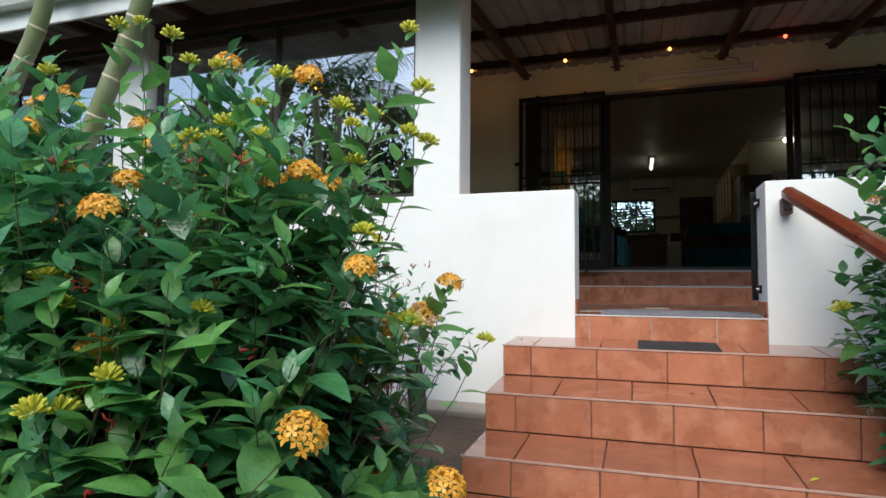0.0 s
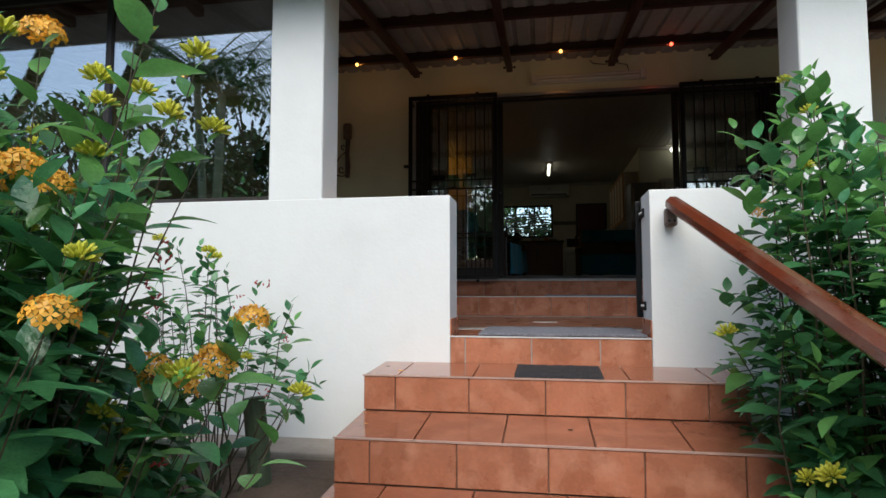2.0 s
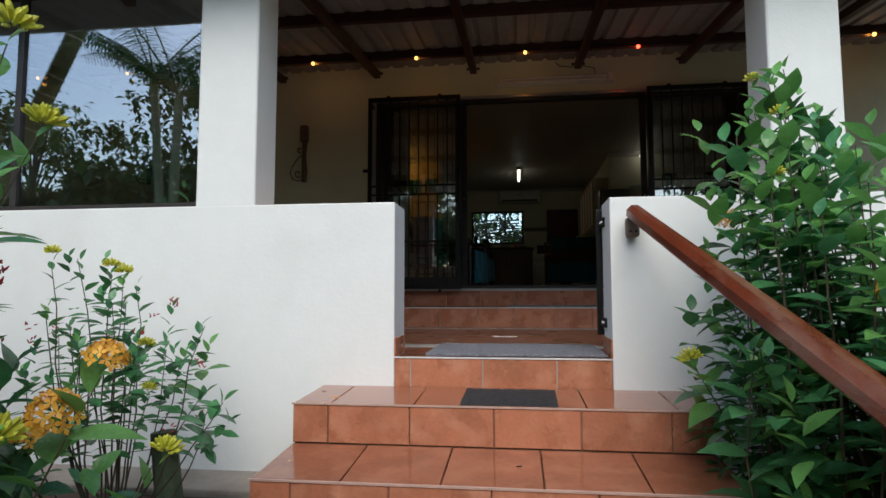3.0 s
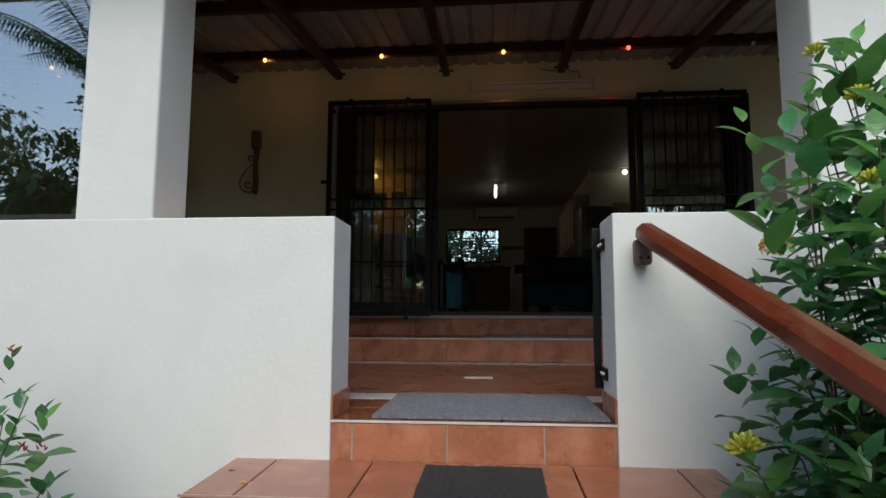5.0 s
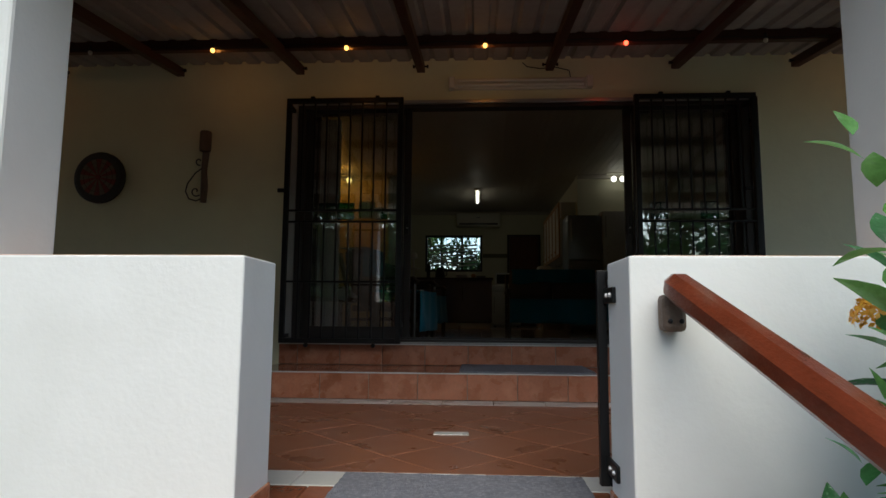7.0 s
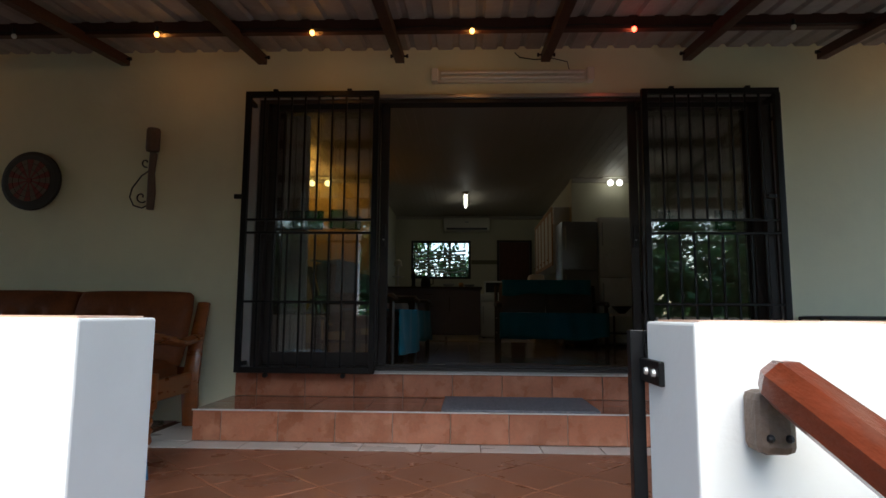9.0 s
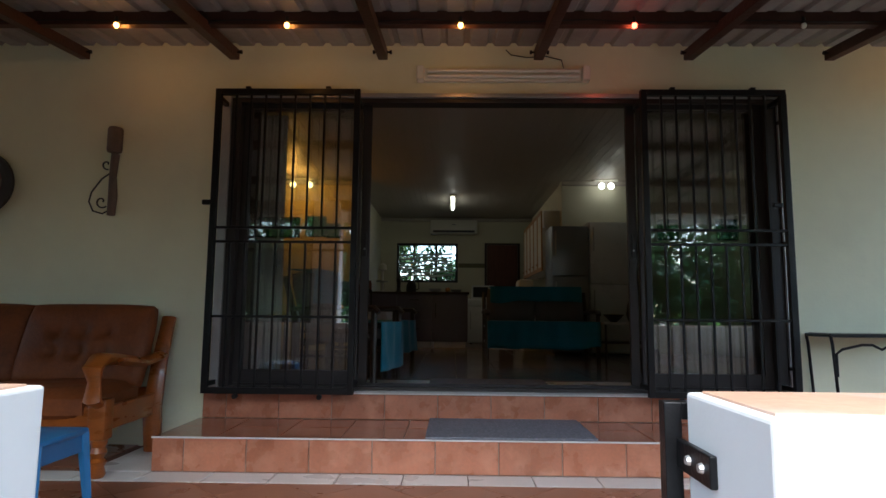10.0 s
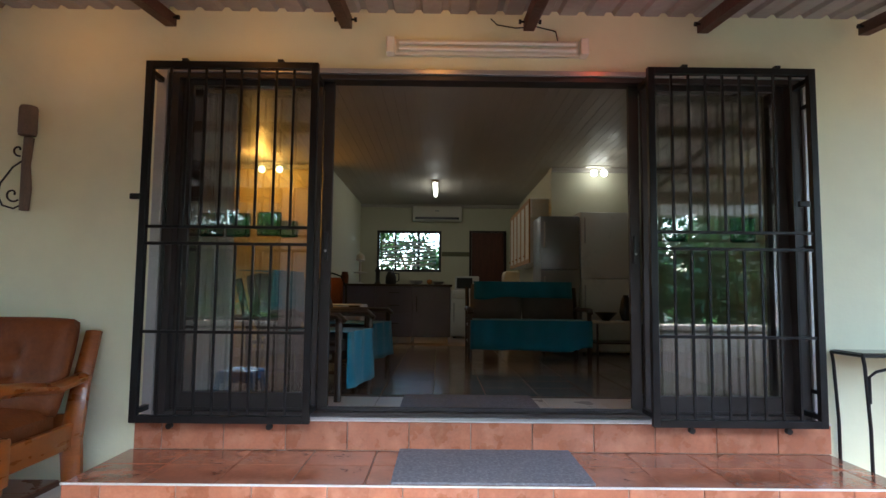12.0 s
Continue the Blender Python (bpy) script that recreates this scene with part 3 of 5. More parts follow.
structure("wall_kitchen_west", [(.22, .42, 12.1, 15.7, .1, 3.1)], INNER, "cream side wall of the kitchen", "wall")
structure("wall_kitchen_east", [(3.65, 3.85, 12.1, 15.7, .1, 3.1)], INNER, "cream side wall of the kitchen", "wall")
structure("wall_fridge", [(3.63, 5.9, 11.9, 12.1, .1, 3.1)], INNER, "cream wall behind the fridges", "wall")
structure("wall_east", [(5.9, 6.1, IN_Y, 12.1, .1, 3.1)], INNER, "cream side wall of the room", "wall")
WX0, WX1, WZ0, WZ1 = .76, 2.07, 1.61, 2.45
structure("wall_north", [(.22, WX0, 15.5, 15.7, .1, 3.1), (WX1, 3.95, 15.5, 15.7, .1, 3.1), (WX0, WX1, 15.5, 15.7, .1, WZ0), (WX0, WX1, 15.5, 15.7, WZ1, 3.1)],
          INNER, "cream far wall of the kitchen", "wall")
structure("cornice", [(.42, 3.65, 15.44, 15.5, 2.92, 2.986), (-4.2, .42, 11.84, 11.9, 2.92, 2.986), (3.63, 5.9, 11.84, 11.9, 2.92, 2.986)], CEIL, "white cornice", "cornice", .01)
structure("tile_band", [(2.08, 2.66, 15.49, 15.499, 1.93, 2.02)], material("olive_tile_band", (.14, .13, .06), .4), "olive decorative tile band", "tile band")


def make_window():
    w = thing("window", (WX0, 15.52, WZ0), "dark framed kitchen window with burglar bars and green trees behind", "window")
    W, H = WX1 - WX0, WZ1 - WZ0
    boxes("window_frame", [(0, .05, 0, .06, 0, H), (W - .05, W, 0, .06, 0, H), (.05, W - .05, 0, .06, 0, .05), (.05, W - .05, 0, .06, H - .05, H), (W * .27, W * .27 + .04, 0, .06, .05, H - .05), (W * .63, W * .63 + .05, 0, .06, .05, H - .05)], BRONZE, w, "", .003)
    g = boxes("pane", [(.04, W - .04, .028, .034, .04, H - .04)], GLASS, w)
    g.visible_shadow = False
    for i in range(1, 11):
        boxes("bar", [(W * i / 11 - .005, W * i / 11 + .005, .09, .10, .0, H)], IRON, w)
    for z in (.3, .6):
        boxes("bar", [(0, W, .101, .108, z, z + .01)], IRON, w)
    # half-lowered blind slats hanging askew
    for i in range(7):
        bm = bmesh.new()
        x0, x1 = .10, 1.20
        z = .12 + i * .075
        pts = [(x0 + (x1 - x0) * k / 6, -.03, z + .018 * math.sin(k * 1.1 + i) + .05 * k / 6) for k in range(7)]
        tube(bm, pts, [.026] * 7, 4, flat=(.12, 1))
        part("blind_slat", bm, CURTAIN, w, "white blind slat")


make_window()
d = thing("interior_door", (2.64, 15.46, SILL), "closed reddish brown wooden door in the kitchen", "door")
boxes("door_leaf", [(.05, .70, 0, .036, 0, 2.03)], DOORWOOD, d, "", .004)
boxes("door_frame", [(0, .046, -.01, .036, 0, 2.07), (.704, .75, -.01, .036, 0, 2.07), (.046, .704, -.01, .036, 2.034, 2.07)], DARKWOOD, d)
bm = bmesh.new(); tube(bm, [(.62, -.03, 1.0), (.54, -.03, 1.0)], .009, 6); part("door_handle", bm, GREYAL, d)


def make_aircon():
    a = thing("air_conditioner", (1.98, 15.395, 2.63), "cream wall mounted air conditioner under the ceiling", "air conditioner")
    bm = bmesh.new(); box(bm, -.5, .5, -.1, .1, 0, .30, bevel=.03); part("casing", bm, PLASTIC, a, smooth=True)
    boxes("louvre", [(-.44, .44, -.108, -.098, .03, .075)], BLACKP, a, "dark air outlet")
    boxes("display", [(-.04, .04, -.104, -.099, .19, .21)], STEEL, a)


make_aircon()


def light_fitting(at, n, mat_, label, turn=0):
    f = thing("ceiling_spotlight", at, label, "ceiling light")
    boxes("base_plate", [(-.18, .18, -.03, .03, -.02, 0)], PLASTIC, f, "", .004)
    for i in range(n):
        x = -.125 + .25 * i / max(1, n - 1) if mat_ is WARMGLOW else -.07 + .14 * i / max(1, n - 1)
        bm = bmesh.new(); tube(bm, [(x, 0, -.02), (x, -.02, -.06)], .012, 8); part("stem", bm, PLASTIC, f)
        bm = bmesh.new(); ball(bm, (x, -.03, -.105), .048); part("bulb", bm, mat_, f, "lit round bulb", True)


light_fitting((-.35, 11.74, 2.985), 2, WARMGLOW, "pair of warm lit spot bulbs on the ceiling")
light_fitting((4.27, 11.74, 2.985), 2, WHITEGLOW, "pair of white lit spot bulbs on the ceiling")
lamp("dining_lamp", "POINT", (-.35, 11.25, 2.80), 2.6, (1.0, .45, .08), .01)
lamp("fridge_lamp", "POINT", (4.27, 11.0, 2.75), .10, (1.0, .96, .85), .01)
t = thing("tube_light", (1.955, 13.5, 2.985), "lit fluorescent tube light on the kitchen ceiling", "tube light")
boxes("casing", [(-.05, .05, -.6, .6, -.03, 0)], PLASTIC, t, "", .004)
bm = bmesh.new(); tube(bm, [(0, -.56, -.05), (0, .56, -.05)], .024, 10); part("tube", bm, TUBEGLOW, t, "glowing tube")
lamp("kitchen_lamp", "POINT", (1.955, 13.3, 2.6), .2, (1.0, .96, .85), .1)


# ---------------------------------------------------------------- kitchen
def make_cupboard(at, w, dpt, h, rows, label, mat_, name="kitchen_cupboard"):
    c = thing(name, at, label, "cupboard")
    boxes("body", [(0, w, 0, dpt, .10, h)], mat_, c, "", .003)
    boxes("plinth", [(.03, w - .03, .04, dpt, 0, .10)], PALE, c, "pale tiled plinth")
    for x0, x1, z0, z1, kind in rows:
        boxes("drawer" if kind == "d" else "door", [(x0 + .004, x1 - .004, -.018, -.001, z0 + .004, z1 - .004)], mat_, c, "", .002)
        bm = bmesh.new()
        if kind == "d":
            tube(bm, [((x0 + x1) / 2 - .08, -.035, (z0 + z1) / 2 + .02), ((x0 + x1) / 2 + .08, -.035, (z0 + z1) / 2 + .02)], .007, 6)
        else:
            tube(bm, [(x0 + .06, -.035, z1 - .36), (x0 + .06, -.035, z1 - .12)], .007, 6)
        part("handle", bm, BLACKP, c)
    return c


make_cupboard((.44, 12.85, SILL), .59, .55, .89, [(0, .59, .12, .86, "p")], "slate violet base cupboard of the kitchen peninsula", CABINET)
make_cupboard((1.03, 12.85, SILL), .59, .55, .89, [(0, .59, .68, .86, "d"), (0, .59, .46, .68, "d"), (0, .59, .12, .46, "d")], "slate violet drawer cabinet of the kitchen peninsula", CABINET)
make_cupboard((1.62, 12.85, SILL), .59, .55, .89, [(0, .6, .12, .86, "p")], "slate violet end cupboard of the kitchen peninsula", CABINET)
w = thing("worktop", (.43, 12.81, SILL + .89), "dark brown kitchen worktop with small things on it", "worktop")
boxes("slab", [(0, 1.81, 0, .65, 0, .035)], DARKWOOD, w, "", .006)
make_cupboard((.43, 14.9, SILL), .9, .55, .88, [(0, .9, .12, .86, "p")], "slate violet base cupboard under the window", CABINET)
make_cupboard((1.33, 14.9, SILL), .9, .55, .88, [(0, .9, .12, .86, "p")], "slate violet base cupboard under the window", CABINET)
w = thing("worktop", (.43, 14.86, SILL + .88), "dark worktop under the kitchen window", "worktop")
boxes("slab", [(0, 1.8, 0, .63, 0, .035)], DARKWOOD, w, "", .006)


def make_appliance(name, at, w, dpt, h, mat_, split, label, cat):
    f = thing(name, at, label, cat)
    bm = bmesh.new(); box(bm, 0, w, .05, dpt, .03, h, bevel=.012); part("body", bm, mat_, f, smooth=True)
    zs = [.05] + split + [h - .005]
    for a, b in zip(zs, zs[1:]):
        bm = bmesh.new(); box(bm, .004, w - .004, 0, .044, a + .004, b - .004, bevel=.01); part("door", bm, mat_, f, smooth=True)
        bm = bmesh.new(); tube(bm, [(.05, -.03, max(a, b - .5) + .08), (.05, -.03, b - .08)], .010, 6); part("handle", bm, GREYAL, f)
    for x in (.06, w - .06):
        bm = bmesh.new(); lathe(bm, [(.02, 0), (.02, .03)], (x, .1, 0), 8); part("foot", bm, BLACKP, f)


make_appliance("fridge", (3.36, 11.24, SILL), .52, .62, 1.82, STEEL, [1.10], "grey steel fridge standing beside the white one", "fridge")
make_appliance("fridge", (3.89, 11.24, SILL), .70, .64, 1.88, FRIDGE, [.99], "tall white fridge freezer", "fridge")
make_appliance("dishwasher", (2.25, 14.0, SILL), .58, .55, .85, FRIDGE, [.70], "white dishwasher at the end of the kitchen", "dishwasher")
m = thing("microwave", (2.33, 14.1, SILL + .85), "small white microwave standing on the dishwasher", "microwave")
boxes("casing", [(0, .42, 0, .35, 0, .25)], FRIDGE, m, "", .01)
boxes("door", [(.02, .30, -.008, -.001, .03, .22)], BLACKP, m, "", .002)
make_cupboard((3.03, 12.13, SILL), .62, .6, .88, [(0, .62, .12, .86, "p")], "white base cupboard on the side wall", FRIDGE)
make_cupboard((3.03, 12.76, SILL), .62, .6, .88, [(0, .62, .12, .86, "p")], "white base cupboard on the side wall", FRIDGE)
for i in range(5):
    c = thing("wall_cupboard", (3.37, 12.16 + .46 * i, 1.63), "honey pine framed wall cupboard with a pale door", "cupboard", group="wall cupboards")
    boxes("body", [(0, .275, 0, .455, 0, .95)], FRIDGE, c, "", .003)
    boxes("door_frame", [(-.02, -.001, .0, .05, 0, .95), (-.02, -.001, .405, .455, 0, .95), (-.02, -.001, .05, .405, 0, .06), (-.02, -.001, .05, .405, .89, .95)], PINE, c, "honey pine frame")
    boxes("door_panel", [(-.014, -.001, .05, .405, .06, .89)], PLASTIC, c)
    bm = bmesh.new(); ball(bm, (-.035, .42, .12), .014, 8, 6); part("knob", bm, PINE, c)
f = thing("desk_fan", (3.51, 12.138, 2.55), "white round fan clipped above the cupboards", "fan")
bm = bmesh.new()
for r in (.05, .09, .13):
    tube(bm, [(r * math.cos(a * .4), -.06, -.12 + r * math.sin(a * .4)) for a in range(17)], .004, 4)
for k in range(12):
    a = k * math.pi / 6
    tube(bm, [(0, -.07, -.12), (.13 * math.cos(a), -.06, -.12 + .13 * math.sin(a))], .003, 4)
part("grille", bm, PLASTIC, f)
boxes("housing", [(-.14, .14, -.02, .02, -.26, .03)], FRIDGE, f, "", .02)

o = thing("bread_bin", (3.06, 12.85, SILL + .881), "pale cream rounded bread bin on the side counter", "bread bin")
bm = bmesh.new(); box(bm, 0, .26, 0, .36, 0, .27, bevel=.05); part("body", bm, PLASTIC, o, smooth=True)
boxes("lid", [(-.006, .0, .04, .32, .05, .20)], FRIDGE, o, "", .002)

# small things on the peninsula
def turned(name, at, prof, mat_, label, cat, sides=16):
    o = thing(name, at, label, cat)
    bm = bmesh.new(); lathe(bm, prof, sides=sides); part("body", bm, mat_, o, smooth=True)
    return o


TOPZ = SILL + .926
k = turned("kettle", (1.25, 13.1, TOPZ), [(.08, 0), (.09, .02), (.085, .12), (.05, .2), (.02, .21)], BLACKP, "black kettle on the worktop", "kettle")
bm = bmesh.new(); tube(bm, [(.06, 0, .18), (.13, 0, .17), (.13, 0, .06), (.08, 0, .04)], .01, 6); part("handle", bm, BLACKP, k)
k = turned("cake_stand", (.75, 13.1, TOPZ), [(.09, 0), (.02, .02), (.02, .16), (.11, .18), (.11, .19), (.02, .20), (.02, .36), (.08, .38), (.08, .39)], PALE, "white two-tier cake stand", "cake stand")
bm = bmesh.new(); lathe(bm, [(.07, .39), (.065, .46), (.02, .50)]); part("dome", bm, PLASTIC, k, smooth=True)
turned("lantern", (1.02, 13.25, TOPZ), [(.05, 0), (.05, .02), (.035, .04), (.035, .20), (.05, .22), (.015, .30), (.015, .36)], BLACKP, "black lantern on the worktop", "lantern", 8)
turned("bowl", (1.66, 13.1, TOPZ), [(.05, 0), (.12, .06), (.115, .06), (.04, .01)], PALE, "white bowl on the worktop", "bowl")
turned("fruit", (1.88, 13.0, TOPZ), [(.02, 0), (.045, .03), (.04, .07), (.01, .085)], PINE, "round brown fruit on the worktop", "fruit")
turned("jar", (.52, 13.0, TOPZ), [(.06, 0), (.06, .14), (.05, .16), (.05, .19)], LEATHER, "brown jar on the worktop", "jar")
turned("pan", (2.02, 13.15, TOPZ), [(.06, 0), (.10, .05), (.095, .05), (.055, .008)], STEEL, "small steel pan on the worktop", "pan")


# ---------------------------------------------------------------- living room
def throw(name, parent_label, x0, x1, y0, y1, top, drop_front, at, turn=0, side=None, seed=0):
    """A teal cloth laid over a seat, hanging down at the front with soft folds."""
    t = thing(name, at, parent_label, "throw", turn)
    bm = bmesh.new()
    n, m_ = 28, 14
    rows = []
    for j in range(m_ + 1):
        s = j / m_
        row = []
        for i in range(n + 1):
            x = x0 + (x1 - x0) * i / n
            w_ = noise.noise(Vector((x * 6, seed, s * 1.5)))
            if s < .5:
                y, z = y1 + (y0 - y1) * s * 2, top + .008 * w_
            else:
                q = (s - .5) * 2
                y, z = y0 - .02 - .018 * q * (1 + w_ * 2) - .01 * math.sin(x * 26 + seed), top - q * (drop_front + .05 * noise.noise(Vector((x * 2.5, seed + 5, 0))))
            row.append(bm.verts.new((x, y, z)))
        rows.append(row)
    for a, b in zip(rows, rows[1:]):
        for i in range(n):
            bm.faces.new((a[i], a[i + 1], b[i + 1], b[i]))
    o = part("cloth", bm, TEAL, t, smooth=True)
    o.modifiers.new("thick", "SOLIDIFY").thickness = .006
    return t


def make_sofa(at, w, turn, label, seats=2):
    s = thing("sofa", at, label, "sofa", turn)
    for x in (0, w - .05):
        bm = bmesh.new()
        tube(bm, [(x + .025, 0, 0), (x + .025, 0, .58)], .026, 8)
        part("leg", bm, DARKWOOD, s)
        bm = bmesh.new()
        tube(bm, [(x + .025, .68, 0), (x + .025, .70, .5), (x + .025, .80, .86)], .026, 8)
        part("leg", bm, DARKWOOD, s)
        bm = bmesh.new()
        tube(bm, [(x + .025, -.04, .56), (x + .025, .0, .60), (x + .025, .6, .60), (x + .025, .73, .58)], [.03, .035, .035, .03], 8, flat=(1.2, .7))
        part("armrest", bm, DARKWOOD, s, smooth=True)
        for z in (.2, .4):
            bm = bmesh.new(); tube(bm, [(x + .025, 0, z), (x + .025, .69, z)], .014, 6); part("side_rail", bm, DARKWOOD, s)
    for y in (.02, .62):
        boxes("seat_rail", [(.05, w - .05, y, y + .04, .28, .34)], DARKWOOD, s, "", .006)
    for i in range(seats):
        a = .06 + (w - .12) * i / seats
        b = .06 + (w - .12) * (i + 1) / seats - .01
        bm = bmesh.new(); pad(bm, a, b, 0, .62, .33, .45, .02); part("seat_cushion", bm, GREYFAB, s, smooth=True)
        bm = bmesh.new(); pad(bm, a, b, 0, .48, -.06, .06, .025, m=Matrix.Translation((0, .60, .44)) @ Matrix.Rotation(radians(74), 4, "X")); part("back_cushion", bm, GREYFAB, s, smooth=True)
    return s


make_sofa((2.37, 10.37, SILL), 1.43, 0, "dark framed two-seat sofa with grey cushions and teal throws")
throw("seat_throw", "teal woven throw over the sofa seat", .03, 1.43, -.02, .50, .475, .34, (2.37, 10.37, SILL), seed=3)
throw("back_throw", "teal woven throw over the sofa back with a grey border", .10, 1.33, .575, .84, .935, .20, (2.37, 10.37, SILL), seed=8)
make_sofa((1.32, 7.72, SILL), .72, 78, "dark framed armchair with grey cushions and a teal throw", 1)
throw("seat_throw", "teal throw hanging over the armchair seat", .06, .66, -.03, .50, .485, .40, (1.32, 7.72, SILL), 78, seed=5)
make_sofa((1.36, 9.05, SILL), .72, 78, "second dark framed armchair with grey cushions and a teal throw", 1)
throw("seat_throw", "teal throw hanging over the second armchair seat", .04, .68, -.03, .50, .485, .34, (1.36, 9.05, SILL), 78, seed=6)
throw("back_throw", "teal throw laid over the armchair back", .10, .62, .575, .84, .935, .30, (1.32, 7.72, SILL), 78, seed=9)


def make_table():
    t = thing("dining_table", (.53, 10.65, SILL), "dark dining table covered by a white lace cloth", "dining table")
    boxes("tabletop", [(-.6, .6, -.4, .4, .60, .63)], DARKWOOD, t, "", .006)
    for x in (-.54, .54):
        for y in (-.34, .34):
            bm = bmesh.new(); tube(bm, [(x, y, 0), (x, y, .60)], [.024, .034], 8); part("leg", bm, DARKWOOD, t)
    c = thing("tablecloth", (.53, 10.65, SILL + .635), "white lace tablecloth hanging over the table edge", "tablecloth")
    bm = bmesh.new()
    n = 40
    ring = [[], [], []]
    for k_ in range(n):
        a = 2 * math.pi * k_ / n
        ex = (abs(math.cos(a)) ** .3) * (1 if math.cos(a) > 0 else -1)
        ey = (abs(math.sin(a)) ** .3) * (1 if math.sin(a) > 0 else -1)
        w_ = .012 * math.sin(9 * a)
        ring[0].append(bm.verts.new((.61 * ex, .41 * ey, 0)))
        ring[1].append(bm.verts.new(((.63 + w_) * ex, (.43 + w_) * ey, -.10)))
        ring[2].append(bm.verts.new(((.645 + w_ * 2) * ex, (.445 + w_ * 2) * ey, -.19 + .01 * math.sin(14 * a))))
    bm.faces.new(ring[0])
    for a_, b_ in zip(ring, ring[1:]):
        for k_ in range(n):
            bm.faces.new((a_[k_], a_[(k_ + 1) % n], b_[(k_ + 1) % n], b_[k_]))
    part("cloth", bm, LACE, c, smooth=True)
    ch = thing("dining_chair", (0, 0, 0), "dark wrought dining chair with a padded back", "dining chair", group="dining chairs")
    for x in (-.2, .2):
        bm = bmesh.new(); tube(bm, [(x, -.2, 0), (x, -.2, .44)], .014, 6); part("leg", bm, IRON, ch)
        bm = bmesh.new(); tube(bm, [(x, .2, 0), (x, .2, .44), (x * .95, .26, .9)], .014, 6); part("leg", bm, IRON, ch)
    bm = bmesh.new(); pad(bm, -.22, .22, -.22, .22, .43, .49, .01); part("seat", bm, GREYFAB, ch, smooth=True)
    bm = bmesh.new(); tube(bm, [(-.19, .25, .85), (-.12, .27, 1.0), (0, .28, 1.04), (.12, .27, 1.0), (.19, .25, .85)], .012, 6); part("back_arch", bm, IRON, ch)
    bm = bmesh.new(); pad(bm, -.15, .15, -.2, .2, -.02, .02, .01, m=Matrix.Translation((0, .25, .78)) @ Matrix.Rotation(radians(82), 4, "X")); part("backrest", bm, LEATHER, ch, smooth=True)
    ch.matrix_world = pose(.05, 11.30, SILL, 0, 0, 0)
    copy_thing(ch, pose(.60, 11.30, SILL, 0, 0, 5))
    copy_thing(ch, pose(-.45, 10.6, SILL, 0, 0, 95))


make_table()
# side table with a dark bowl and a vase
st = thing("side_table", (3.88, 10.5, SILL), "small side table with a pale top and thin legs", "side table")
boxes("tabletop", [(0, .6, 0, .45, .44, .47)], PALE, st, "", .006)
for x in (.03, .57):
    for y in (.03, .42):
        bm = bmesh.new(); tube(bm, [(x, y, 0), (x, y, .44)], .013, 6); part("leg", bm, DARKWOOD, st)
boxes("shelf", [(.02, .58, .02, .43, .2, .22)], DARKWOOD, st)
turned("bowl", (4.06, 10.7, SILL + .47), [(.04, 0), (.05, .01), (.14, .10), (.135, .10), (.03, .015)], BLACKP, "black bowl on the side table", "bowl")
turned("vase", (4.32, 10.75, SILL + .47), [(.05, 0), (.08, .10), (.06, .24), (.03, .30), (.035, .31)], BLACKP, "dark tall vase on the side table", "vase")
turned("bag", (4.3, 10.1, SILL), [(.12, 0), (.15, .06), (.12, .16), (.05, .19)], BLACKP, "dark bag under the side table", "bag")


# curtain behind the glass
def make_curtain(x0, x1, y, label):
    c = thing("curtain", (0, y, 0), label, "curtain")
    bm = bmesh.new()
    n = 70
    top = []
    low = []
    for i in range(n + 1):
        x = x0 + (x1 - x0) * i / n
        f = .035 * math.sin(i * .75) + .012 * math.sin(i * 2.1)
        top.append(bm.verts.new((x, f * .5, 2.52)))
        low.append(bm.verts.new((x + .01 * math.sin(i), f * 1.2, SILL + .03)))
    for i in range(n):
        bm.faces.new((top[i], top[i + 1], low[i + 1], low[i]))
    part("cloth", bm, CURTAIN, c, smooth=True)
    bm = bmesh.new(); tube(bm, [(x0 - .1, 0, 2.56), (x1 + .1, 0, 2.56)], .014, 8); part("rod", bm, DARKWOOD, c)


make_curtain(.27, .62, 7.52, "sheer white curtain gathered behind the glass door")
for i, (x, z, s) in enumerate([(.48, 1.51, .145), (.65, 1.51, .145), (.85, 1.52, .145), (1.005, 1.51, .10), (3.50, 1.51, .145), (3.94, 1.51, .15)]):
    q = thing("glass_ornament", (x, 7.34, z), "teal stained glass square hanging in the door", "ornament", group="glass ornaments")
    boxes("panel", [(0, s, 0, .005, 0, s)], TEALGLASS, q)
    boxes("frame", [(0, s, -.003, .008, -.006, -.0005), (0, s, -.003, .008, s + .0005, s + .006), (-.006, -.0005, -.003, .008, 0, s), (s + .0005, s + .006, -.003, .008, 0, s)], IRON, q)
    bm = bmesh.new()
    tube(bm, [(s * .1, -.006, s * .1), (s * .5, -.006, s * .6), (s * .9, -.006, s * .9)], .003, 4)
    tube(bm, [(s * .1, -.006, s * .9), (s * .5, -.006, s * .4), (s * .9, -.006, s * .1)], .003, 4)
    tube(bm, [(s * .5, 0, s), (s * .5, 0, DTOP - z - .1)], .0015, 4)
    part("lead_line", bm, IRON, q)
structure("door_mat_inside", [(1.78, 2.72, 7.43, 8.03, SILL + .001, SILL + .012)], MATGREY, "grey mat inside the sliding door", "mat", .003)

